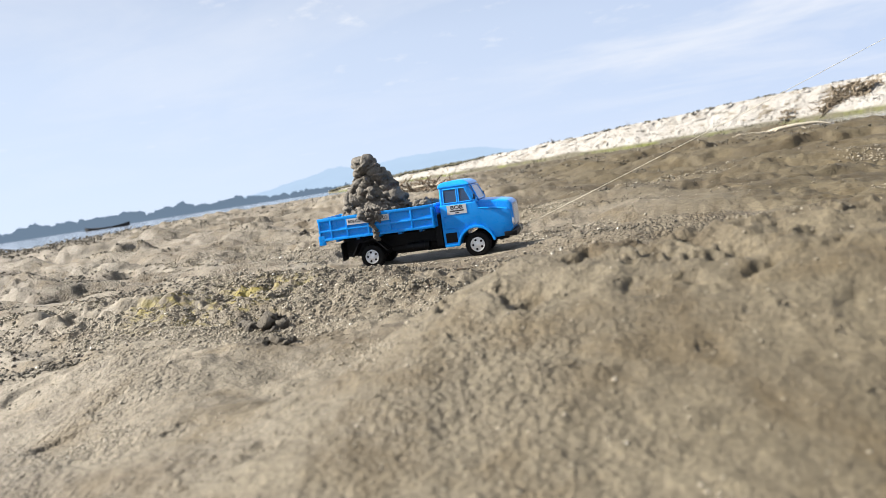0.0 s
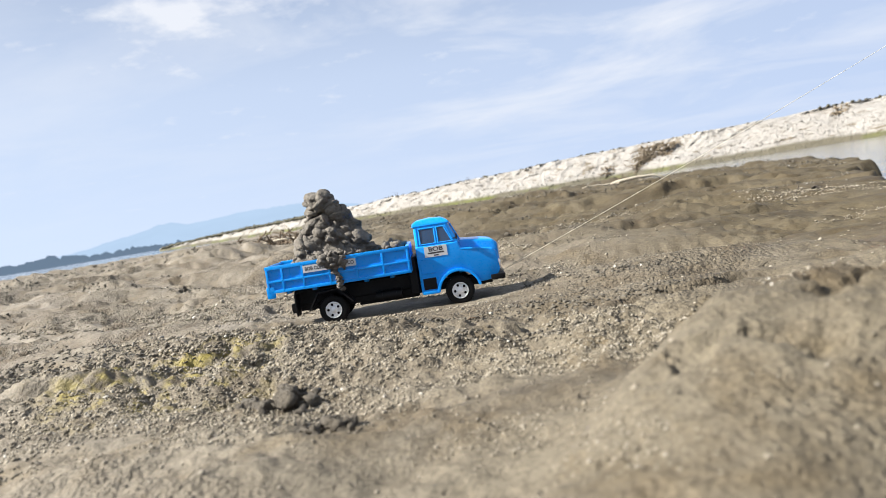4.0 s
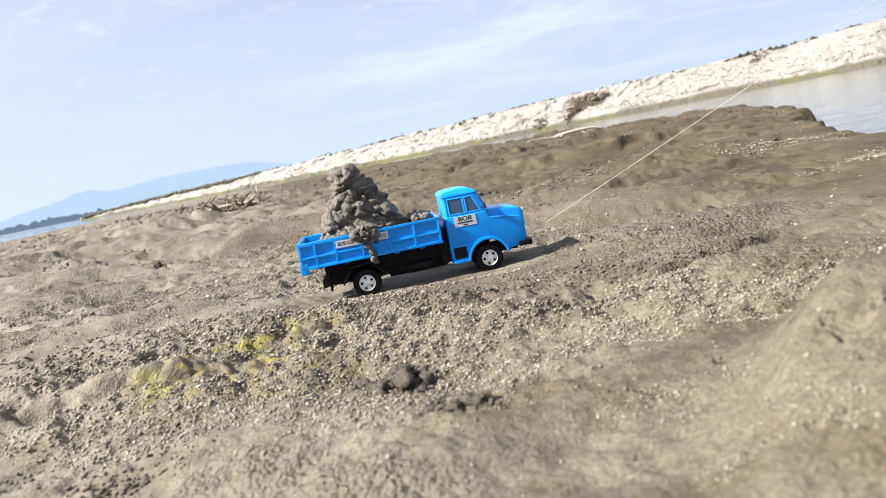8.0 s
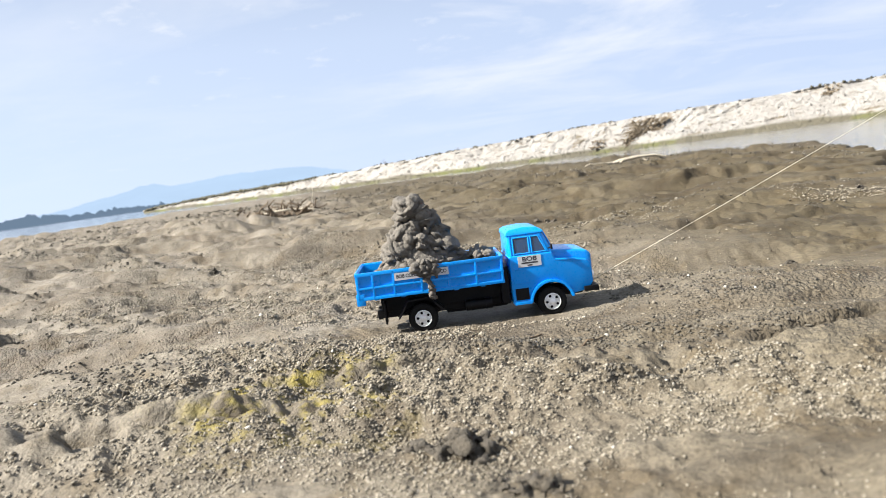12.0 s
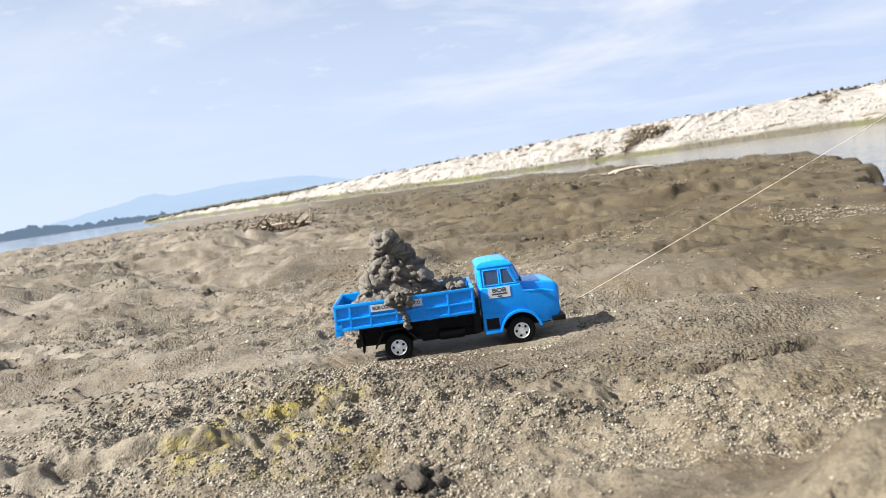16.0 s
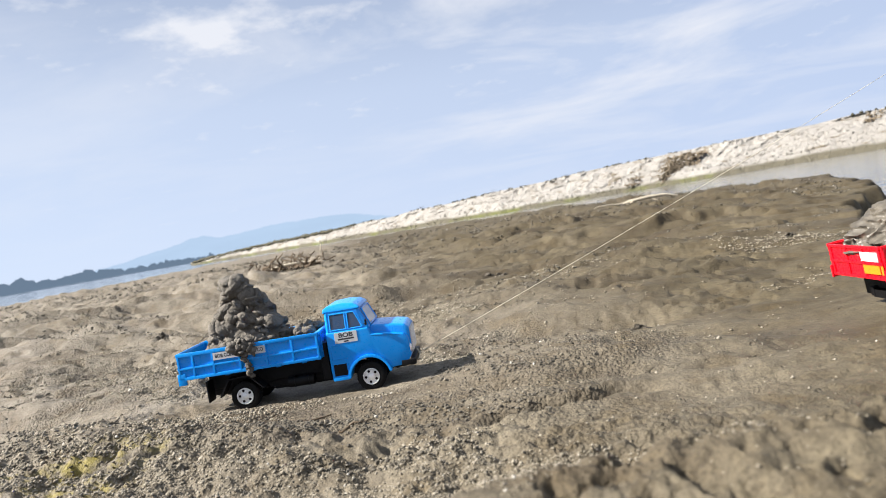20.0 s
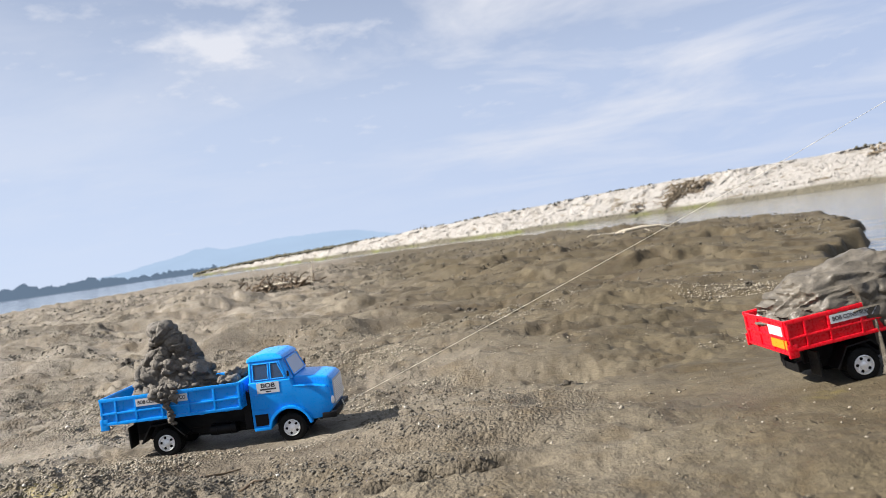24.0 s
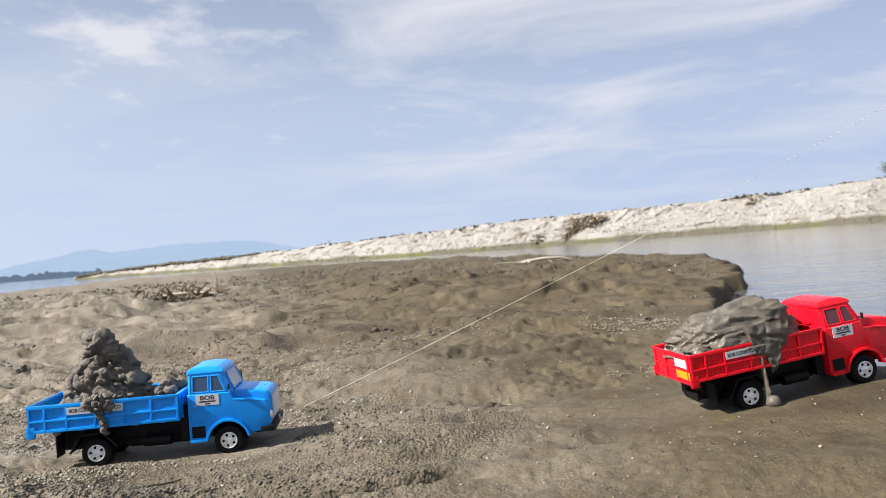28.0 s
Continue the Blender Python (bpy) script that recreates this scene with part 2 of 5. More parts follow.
    c = mixc(n, l, am.outputs[0], c, (0.235, 0.190, 0.018))
    l.new(c, p.inputs["Base Color"])
    r = ramp(n, l, mid, [(0.35, (0.62,) * 3), (0.65, (0.92,) * 3)])
    l.new(r, p.inputs["Roughness"])
    p.inputs["Specular IOR Level"].default_value = 0.3
    warp = n.new("ShaderNodeVectorMath"); warp.operation = "MULTIPLY_ADD"
    wn2 = n.new("ShaderNodeTexNoise"); wn2.inputs["Scale"].default_value = 160.0
    l.new(co, wn2.inputs["Vector"]); l.new(wn2.outputs["Color"], warp.inputs[0])
    warp.inputs[1].default_value = (0.003,) * 3
    l.new(co, warp.inputs[2])
    # worm-cast pellets, crowded in patches, of two sizes
    pm = ramp(n, l, noise_node(n, l, co, 5.0, 5, 0.62), [(0.47, (0.0,) * 3), (0.60, (1, 1, 1))])
    pm = mixc(n, l, damp, pm, mixc(n, l, 1.0, pm, (0.12, 0.12, 0.12), "MULTIPLY"))

    def pellets(scale):
        vor = n.new("ShaderNodeTexVoronoi"); vor.inputs["Scale"].default_value = scale
        l.new(warp.outputs[0], vor.inputs["Vector"])
        inv = n.new("ShaderNodeMath"); inv.operation = "SUBTRACT"; inv.inputs[0].default_value = 1.0
        l.new(vor.outputs["Distance"], inv.inputs[1])
        pel = n.new("ShaderNodeMath"); pel.operation = "MULTIPLY"
        l.new(inv.outputs[0], pel.inputs[0]); l.new(pm, pel.inputs[1])
        return pel.outputs[0]
    # small holes and torn spots
    hole = ramp(n, l, noise_node(n, l, co, 70.0, 3, 0.6), [(0.27, (0, 0, 0)), (0.34, (1, 1, 1))])
    coarse = noise_node(n, l, co, 45.0, 5, 0.7)
    b = bump(n, l, coarse, 0.35, 0.006)
    b = bump(n, l, fine, 0.45, 0.0022, b)
    b = bump(n, l, hole, 0.8, 0.003, b)
    b = bump(n, l, pellets(330.0), 1.0, 0.0036, b)
    b = bump(n, l, pellets(650.0), 0.8, 0.0016, b)
    b = bump(n, l, grain, 0.9, 0.0009, b)
    l.new(b, p.inputs["Normal"])
    return m


def bank_material():
    m, n, l, p = nodes_of("dry_pale_sand")
    co = n.new("ShaderNodeTexCoord").outputs["Object"]
    broad = noise_node(n, l, co, 0.6, 5, 0.6)
    mid = noise_node(n, l, co, 4.5, 6, 0.65, 0.4)
    c = ramp(n, l, broad, [(0.3, (0.226, 0.214, 0.195)), (0.7, (0.282, 0.270, 0.249))])
    k = ramp(n, l, mid, [(0.36, (0.72, 0.70, 0.66)), (0.5, (1, 1, 1))])
    c = mixc(n, l, 0.7, c, k, "MULTIPLY")
    mp = n.new("ShaderNodeMapping")
    mp.inputs["Rotation"].default_value = (0, radians(-38), 0)
    mp.inputs["Scale"].default_value = (0.9, 0.9, 3.4)
    l.new(co, mp.inputs[0])
    sc = ramp(n, l, noise_node(n, l, mp.outputs[0], 1.9, 5, 0.62, 0.5), [(0.58, (0, 0, 0)), (0.66, (1, 1, 1))])
    c = mixc(n, l, sc, c, (0.125, 0.103, 0.072))
    # wet foot of the bank with a weedy band
    z = n.new("ShaderNodeSeparateXYZ")
    l.new(co, z.inputs[0])
    zz = n.new("ShaderNodeMath"); zz.operation = "ADD"
    wob = n.new("ShaderNodeMath"); wob.operation = "MULTIPLY"; wob.inputs[1].default_value = 0.30
    l.new(broad, wob.inputs[0])
    l.new(z.outputs["Z"], zz.inputs[0]); l.new(wob.outputs[0], zz.inputs[1])
    wet = ramp(n, l, zz.outputs[0], [(0.21, (1, 1, 1)), (0.29, (0, 0, 0))])
    weed = ramp(n, l, broad, [(0.48, (0.085, 0.076, 0.052)), (0.62, (0.085, 0.092, 0.022))])
    c = mixc(n, l, wet, c, weed)
    l.new(c, p.inputs["Base Color"])
    p.inputs["Roughness"].default_value = 0.95
    l.new(bump(n, l, mid, 0.9, 0.15), p.inputs["Normal"])
    return m


def water_material():
    m, n, l, p = nodes_of("river_water")
    co = n.new("ShaderNodeTexCoord").outputs["Object"]
    mp = n.new("ShaderNodeMapping")
    mp.inputs["Scale"].default_value = (0.55, 1.6, 1)
    l.new(co, mp.inputs[0])
    a = noise_node(n, l, mp.outputs[0], 9.0, 4, 0.5, 0.3)
    b = noise_node(n, l, mp.outputs[0], 1.3, 3, 0.5)
    c = ramp(n, l, b, [(0.35, (0.07, 0.08, 0.088)), (0.7, (0.10, 0.107, 0.108))])
    l.new(c, p.inputs["Base Color"])
    p.inputs["Roughness"].default_value = 0.06
    p.inputs["IOR"].default_value = 1.33
    s = bump(n, l, a, 0.42, 0.012)
    s = bump(n, l, b, 0.16, 0.06, s)
    l.new(s, p.inputs["Normal"])
    return m


def mud_material(name, base, rough, wet=0.0):
    m, n, l, p = nodes_of(name)
    co = n.new("ShaderNodeTexCoord").outputs["Object"]
    a = noise_node(n, l, co, 55.0, 5, 0.6)
    b = noise_node(n, l, co, 520.0, 4, 0.7)
    c = ramp(n, l, a, [(0.3, tuple(x * 0.72 for x in base)), (0.7, tuple(x * 1.2 for x in base))])
    g = ramp(n, l, b, [(0.32, (0.6, 0.6, 0.6)), (0.55, (1, 1, 1)), (0.75, (1.3, 1.28, 1.22))])
    c = mixc(n, l, 0.8, c, g, "MULTIPLY")
    l.new(c, p.inputs["Base Color"])
    r = ramp(n, l, a, [(0.35, (rough,) * 3), (0.65, (min(1.0, rough + 0.2),) * 3)])
    l.new(r, p.inputs["Roughness"])
    p.inputs["Coat Weight"].default_value = wet
    p.inputs["Coat Roughness"].default_value = 0.2
    l.new(bump(n, l, b, 0.9 if wet == 0 else 0.3, 0.0014, bump(n, l, noise_node(n, l, co, 210.0, 4, 0.65), 0.6 if wet == 0 else 0.25, 0.004)), p.inputs["Normal"])
    return m


def clod_material(name, k):
    m, n, l, p = nodes_of(name)
    g = n.new("ShaderNodeNewGeometry").outputs["Random Per Island"]
    c = ramp(n, l, g, [(0.0, (0.110 * k, 0.093 * k, 0.066 * k)), (0.4, (0.185 * k, 0.162 * k, 0.121 * k)), (0.99, (0.270 * k, 0.242 * k, 0.192 * k)), (0.9995, (0.50, 0.48, 0.43))])
    l.new(c, p.inputs["Base Color"])
    p.inputs["Roughness"].default_value = 0.9
    return m


# Distance haze is painted into the colour, and the surface glows by emission.
def painted_haze_material(name, colour, strength):
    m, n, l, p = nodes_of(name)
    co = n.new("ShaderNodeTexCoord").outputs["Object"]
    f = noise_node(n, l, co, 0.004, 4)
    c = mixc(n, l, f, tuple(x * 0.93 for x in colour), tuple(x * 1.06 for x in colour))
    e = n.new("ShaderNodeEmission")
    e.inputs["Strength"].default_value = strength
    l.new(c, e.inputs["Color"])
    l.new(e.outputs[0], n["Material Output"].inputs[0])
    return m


def glass_material(name, colour):
    m, n, l, p = nodes_of(name)
    p.inputs["Base Color"].default_value = (*colour, 1)
    p.inputs["Roughness"].default_value = 0.12
    p.inputs["Alpha"].default_value = 0.7
    return m


SAND = sand_material()
BANK = bank_material()
WATER = water_material()
BLUE = plain("blue_plastic", (0.0, 0.240, 0.710), 0.30, spec=0.28, vary=0.06, coat=0.22, dust=0.05)
RED = plain("red_plastic", (0.600, 0.004, 0.014), 0.28, spec=0.3, vary=0.06, coat=0.10, dust=0.04)
BLACK = plain("black_plastic", (0.003, 0.003, 0.0035), 0.55, spec=0.2, vary=0.2)
RUBBER = plain("black_rubber", (0.005, 0.005, 0.005), 0.8, spec=0.2, vary=0.2, relief=0.0004, dust=0.05)
CHROME = plain("silvered_plastic", (0.80, 0.80, 0.80), 0.36, metal=0.35, vary=0.05)
GRILLE = plain("grey_grille_plastic", (0.42, 0.43, 0.44), 0.4, metal=0.3, vary=0.1)
STICKER = plain("paper_sticker", (0.45, 0.465, 0.48), 0.55, vary=0.06)
INK = plain("black_ink", (0.02, 0.02, 0.025), 0.6)
ORANGE = plain("orange_reflector", (0.85, 0.20, 0.01), 0.3)
SMOKE = glass_material("smoky_clear_plastic", (0.035, 0.038, 0.045))
SCREEN = glass_material("clear_windscreen_plastic", (0.45, 0.47, 0.50))
MUD = mud_material("drying_grey_mud", (0.134, 0.121, 0.102), 0.85)
DARKMUD = mud_material("dark_damp_mud", (0.072, 0.061, 0.045), 0.75)
WETMUD = mud_material("wet_smooth_mud", (0.082, 0.071, 0.054), 0.5, 0.14)
CLODS = clod_material("sand_clods", 0.92)
# The crust's dark colour also stands in for shadows of ledges and pits.
CRUST_SHADE = clod_material("dark_crust_shade", 0.40)
ROOTS = plain("brown_dead_roots", (0.165, 0.130, 0.088), 0.9, vary=0.4, scale=12)
TWIG = plain("brown_dead_twig", (0.085, 0.060, 0.036), 0.85, vary=0.4, scale=30)
PALEWOOD = plain("bleached_driftwood", (0.36, 0.32, 0.25), 0.8, vary=0.25, scale=20)
STRING = plain("white_cotton_string", (0.44, 0.41, 0.33), 0.9)
LEAF = plain("shrub_leaves", (0.07, 0.10, 0.03), 0.7, vary=0.5, scale=3)
DRYGRASS = plain("dry_bank_grass", (0.045, 0.042, 0.022), 0.85, vary=0.5, scale=2)
# Far woods and hills glow faintly, with aerial haze put into their colour.
FARWOOD = painted_haze_material("painted_haze_woods", (0.053, 0.076, 0.107), 1.0)
MOUNTAIN = painted_haze_material("painted_haze_hills", (0.170, 0.228, 0.302), 1.0)
DARKHULL = plain("tarred_boat_wood", (0.02, 0.02, 0.022), 0.7)

# ---- building helpers ----


def part(name, bm, material, parent=None, label="", smooth=None):
    """One bmesh as one mesh object under a thing or a part."""
    me = bpy.data.meshes.new(name)
    bm.normal_update()
    bm.to_mesh(me)
    bm.free()
    me.materials.append(material)
    if smooth:
        me.shade_smooth()
        me.set_sharp_from_angle(angle=radians(smooth))
    ob = new(name, me)
    if parent is not None:
        ob.parent = parent
    if label:
        ob["label"] = label
    return ob


def sheet(name, co, faces, material, smooth=True):
    me = bpy.data.meshes.new(name)
    co = np.asarray(co, dtype=np.float32)
    faces = np.asarray(faces, dtype=np.int32)
    k = faces.shape[1]
    me.vertices.add(len(co))
    me.vertices.foreach_set("co", co.ravel())
    me.loops.add(faces.size)
    me.loops.foreach_set("vertex_index", faces.ravel())
    me.polygons.add(len(faces))
    me.polygons.foreach_set("loop_start", np.arange(0, faces.size, k, dtype=np.int32))
    me.update(calc_edges=True)
    me.materials.append(material)
    if smooth:
        me.shade_smooth()
    return new(name, me)


def grid_faces(rows, cols, wrap=False):
    i = np.arange(rows - 1)[:, None]
    j = np.arange(cols if wrap else cols - 1)[None, :]
    j2 = (j + 1) % cols
    return np.stack([i * cols + j, i * cols + j2, (i + 1) * cols + j2, (i + 1) * cols + j], -1).reshape(-1, 4)


def box(bm, x0, x1, y0, y1, z0, z1, bevel=0.0, seg=2):
    b = bmesh.new()
    bmesh.ops.create_cube(b, size=1)
    for v in b.verts:
        v.co = ((x0 + x1) / 2 + v.co.x * (x1 - x0), (y0 + y1) / 2 + v.co.y * (y1 - y0), (z0 + z1) / 2 + v.co.z * (z1 - z0))
    if bevel:
        bmesh.ops.bevel(b, geom=b.edges[:], offset=bevel, segments=seg, profile=0.7, affect="EDGES")
    join(bm, b)
    return bm


def join(bm, other):
    me = bpy.data.meshes.new("tmp")
    other.to_mesh(me)
    other.free()
    bm.from_mesh(me)
    bpy.data.meshes.remove(me)


def prism(points, half, bevel=0.0, seg=2, taper=None):
    """A side outline (x, z) drawn out to both sides; taper(x, z) scales the half width."""
    b = bmesh.new()
    a = [b.verts.new((x, -half * (taper(x, z) if taper else 1), z)) for x, z in points]
    c = [b.verts.new((x, half * (taper(x, z) if taper else 1), z)) for x, z in points]
    b.faces.new(a)
    b.faces.new(c[::-1])
    n = len(points)
    for i in range(n):
        b.faces.new((a[(i + 1) % n], a[i], c[i], c[(i + 1) % n]))
    bmesh.ops.recalc_face_normals(b, faces=b.faces[:])
    if bevel:
        bmesh.ops.bevel(b, geom=b.edges[:], offset=bevel, segments=seg, profile=0.6, affect="EDGES", clamp_overlap=True)
    return b


def ring(profile, n, axis="y"):
    """A turned body: profile of (offset along the axle, radius)."""
    b = bmesh.new()
    rows = []
    for o, r in profile:
        rows.append([b.verts.new((r * math.cos(2 * math.pi * k / n), o, r * math.sin(2 * math.pi * k / n))) for k in range(n)])
    for p, q in zip(rows, rows[1:]):
        for k in range(n):
            b.faces.new((p[k], p[(k + 1) % n], q[(k + 1) % n], q[k]))
    return b


def tube(bm, pts, radii, n=6):
    pts = [Vector(p) for p in pts]
    rows = []
    for i, p in enumerate(pts):
        d = (pts[min(i + 1, len(pts) - 1)] - pts[max(i - 1, 0)]).normalized()
        u = d.cross(Vector((0.13, 0.21, 1))).normalized()
        w = d.cross(u)
        r = radii[i] if isinstance(radii, (list, tuple)) else radii
        rows.append([bm.verts.new(p + (u * math.cos(2 * math.pi * k / n) + w * math.sin(2 * math.pi * k / n)) * r) for k in range(n)])
    for p, q in zip(rows, rows[1:]):
        for k in range(n):
            bm.faces.new((p[k], p[(k + 1) % n], q[(k + 1) % n], q[k]))
    bm.faces.new(rows[0][::-1])
    bm.faces.new(rows[-1])


_ico = {}


def ico(level):
    if level not in _ico:
        b = bmesh.new()
        bmesh.ops.create_icosphere(b, subdivisions=level, radius=1)
        b.verts.ensure_lookup_table()
        _ico[level] = (np.array([v.co[:] for v in b.verts]), np.array([[v.index for v in f.verts] for f in b.faces]))
        b.free()
    return _ico[level]


OCTA_V = [(1, 0, 0), (-1, 0, 0), (0, 1, 0), (0, -1, 0), (0, 0, 1), (0, 0, -1)]
OCTA_F = [(0, 2, 4), (2, 1, 4), (1, 3, 4), (3, 0, 4), (2, 0, 5), (1, 2, 5), (3, 1, 5), (0, 3, 5)]


def lumps(places, sizes, level, rng, rough=0.28, flat=0.8):
    """Many uneven lumps as vertices and faces; places (n, 3), sizes (n,)."""
    v, f = ico(level) if level else (np.array(OCTA_V, float), np.array(OCTA_F))
    n = len(places)
    ph = rng.uniform(0, 6.28, (n, 6, 1))
    fr = rng.uniform(1.4, 3.4, (n, 3, 3))
    d = np.einsum("kj,nij->nik", v, fr)
    w = 1 + rough * (np.sin(d[:, 0] + ph[:, 0]) * 0.5 + np.sin(d[:, 1] * 1.7 + ph[:, 1]) * 0.35 + np.sin(d[:, 2] * 2.6 + ph[:, 2]) * 0.25)
    s = rng.uniform(0.75, 1.25, (n, 1, 3)) * np.array([1, 1, flat])
    a = rng.uniform(0, 6.28, n)
    ca, sa = np.cos(a)[:, None], np.sin(a)[:, None]
    p = v[None] * w[..., None] * s
    x = p[..., 0] * ca - p[..., 1] * sa
    y = p[..., 0] * sa + p[..., 1] * ca
    p = np.stack([x, y, p[..., 2]], -1) * np.asarray(sizes)[:, None, None] + np.asarray(places)[:, None, :]
    return p.reshape(-1, 3), (f[None] + (np.arange(n) * len(v))[:, None, None]).reshape(-1, 3)


# smooth lattice noise for the land
_rng = np.random.default_rng(11)
_tab = _rng.uniform(-1, 1, (256, 256))


def lattice(x, y):
    xi, yi = np.floor(x).astype(int), np.floor(y).astype(int)
    fx, fy = x - xi, y - yi
    fx, fy = fx * fx * fx * (fx * (fx * 6 - 15) + 10), fy * fy * fy * (fy * (fy * 6 - 15) + 10)
    a, b = _tab[xi & 255, yi & 255], _tab[(xi + 1) & 255, yi & 255]
    c, d = _tab[xi & 255, (yi + 1) & 255], _tab[(xi + 1) & 255, (yi + 1) & 255]
    return (a * (1 - fx) + b * fx) * (1 - fy) + (c * (1 - fx) + d * fx) * fy


def fbm(x, y, octaves=3, gain=0.5):
    s, a, t = 0, 1.0, 0.0
    for k in range(octaves):
        c, q = math.cos(0.6 * k + 0.3), math.sin(0.6 * k + 0.3)
        s = s + a * lattice((x * c - y * q) * 2 ** k + 17.3 * k, (x * q + y * c) * 2 ** k + 5.1 * k)
        t += a
        a *= gain
    return s / t


def smooth(a, b, x):
    t = np.clip((x - a) / (b - a), 0, 1)
    return t * t * (3 - 2 * t)


# ---- the land ----
WATER_Z = -0.042
RED_AT = (0.54, 0.005)
# outline of the sand flat: creek side, far point, river side, and back round behind the camera
FLAT = [(1.10, -1.5), (0.98, -0.5), (0.84, -0.12), (0.755, 0.02), (0.725, 0.15), (0.725, 0.30), (0.765, 0.60), (0.90, 1.0), (1.15, 1.5), (1.42, 2.1),
        (1.65, 3.0), (1.60, 4.4), (1.20, 6.0), (0.60, 7.8), (-0.9, 11.0), (-2.6, 13.4), (-5.4, 15.4), (-8.6, 14.6), (-7.0, 10.2), (-5.9, 6.4),
        (-5.1, 3.8), (-6.0, 0.8), (-10.0, -5.0), (-20.0, -20.0), (-4.0, -22.0), (0.6, -6.0)]


CRACKS = [(-0.12, -0.165, 0.05, -0.130), (-0.20, -0.235, -0.04, -0.205), (0.21, -0.150, 0.33, -0.125), (-0.42, 0.12, -0.22, 0.15), (-0.55, 0.36, -0.30, 0.40), (0.30, 0.30, 0.48, 0.33)]


def shore_distance(x, y):
    """Metres inside (+) or outside (-) the flat's outline."""
    best = np.full(x.shape, 1e9)
    inside = np.zeros(x.shape, bool)
    n = len(FLAT)
    for i in range(n):
        (ax, ay), (bx, by) = FLAT[i], FLAT[(i + 1) % n]
        dx, dy = bx - ax, by - ay
        t = np.clip(((x - ax) * dx + (y - ay) * dy) / (dx * dx + dy * dy), 0, 1)
        best = np.minimum(best, (x - ax - t * dx) ** 2 + (y - ay - t * dy) ** 2)
        cross = (ay > y) != (by > y)
        inside ^= cross & (x < dx * (y - ay) / (dy if dy else 1e-9) + ax)
    return np.where(inside, 1, -1) * np.sqrt(best)


def land(x, y, cell=0.0):
    """Height of the sand; relief finer than the cell is left out."""
    k_mid, k_fine, k_tiny = 1 - smooth(0.02, 0.07, cell), 1 - smooth(0.004, 0.014, cell), 1 - smooth(0.002, 0.005, cell)
    x, y = np.asarray(x, float), np.asarray(y, float)
    far = np.hypot(x - 0.2, y + 0.1)
    sd = shore_distance(x, y)
    sd = sd + (fbm(x * 6, y * 6, 4, 0.6) * 0.05) * (0.5 + 0.5 * np.minimum(far, 6))
    h = 0.030 * fbm(x * 1.1 + 3, y * 1.6 + 9, 2) + 0.032 * fbm(x * 1.7 + 8, y * 6.0, 3)
    h = h * (0.40 + 0.60 * smooth(0.3, 1.5, far))
    k_wide = 1 - 0.7 * smooth(0.03, 0.15, cell)
    h = h * k_wide
    lumpy = smooth(-0.15, 0.35, fbm(x * 4.0 + 31, y * 6.0 + 2, 3))
    out = smooth(0.25, 0.9, far)
    crest = 1 - np.abs(fbm(x * 3.6 + 70 + y * 1.2, y * 9.5 + 13, 3, 0.55)) * 2.6
    h = h + 0.006 * k_mid * out * (crest - 0.35)
    # soft low swells, long across the view
    h = h + (0.5 + 0.5 * k_mid) * 0.024 * smooth(0.12, 0.5, far) * fbm(x * 2.5 + 41, y * 6.5 + 17, 2, 0.4)
    # worn ledges running across, their broken edges towards the near side
    q = y * 6.5 + 0.9 * fbm(x * 1.3 + 3, y * 1.1, 3) + 0.5 * fbm(x * 7 + 51, y * 5, 3, 0.6)
    q = q - np.floor(q)
    ledge = smooth(0.0, 0.14, q) * smooth(1.0, 0.25, q) * smooth(-0.25, 0.25, fbm(x * 1.9 + 77, y * 2.3 + 8, 2))
    h = h + 0.024 * k_mid * smooth(0.45, 0.9, far) * ledge
    knob = fbm(x * 9 + 33, y * 24 + 5, 3, 0.6)
    h = h + 0.0035 * k_mid * out * smooth(0.20, 0.5, knob)
    calm = 1 - 0.75 * smooth(0.10, 0.24, x) * smooth(-0.08, -0.18, y)
    h = h + calm * k_mid * (0.012 + 0.005 * out) * fbm(x * 9, y * 18 + 4, 3) + k_fine * (0.0020 + 0.0046 * lumpy) * fbm(x * 42 + 7, y * 52, 3, 0.65)
    h = h + k_tiny * (0.0011 + 0.0026 * lumpy) * fbm(x * 120, y * 140 + 3, 2, 0.7)
    # pits and crumbled scars
    pit = fbm(x * 17 + 60, y * 24 + 11, 3, 0.6)
    h = h - 0.005 * k_mid * smooth(0.34, 0.46, pit) * smooth(0.2, 0.45, far) * (1 - 0.9 * smooth(0.10, 0.20, x) * smooth(0.05, -0.1, y))
    scar = fbm(x * 6 + 21, y * 21 + 40, 3, 0.6)
    h = h - 0.013 * k_mid * smooth(0.33, 0.40, scar) * smooth(0.35, 0.8, far)
    # a crumbled ridge between the camera's way and the truck, steep on its far side
    off = y - np.interp(x, [0.15, 0.20, 0.24, 0.31, 0.40, 0.55, 0.75], [-0.44, -0.365, -0.320, -0.300, -0.285, -0.270, -0.260])
    off = off + 0.010 * fbm(x * 7 + 2, y * 7 + 9, 2)
    ridge = smooth(0.12, 0.24, x) * smooth(0.85, 0.5, x)
    h = h + (0.030 + 0.008 * smooth(0.27, 0.42, x)) * ridge * np.where(off > 0, np.exp(-(off / 0.034) ** 2), np.exp(-(off / 0.13) ** 2))
    # jagged cracks in the crust
    for ax, ay, bx, by in CRACKS:
        dx, dy = bx - ax, by - ay
        n2 = dx * dx + dy * dy
        t = ((x - ax) * dx + (y - ay) * dy) / n2
        gap = ((x - ax) * dy - (y - ay) * dx) / math.sqrt(n2) + 0.010 * fbm(x * 34 + 4, y * 34, 3, 0.6)
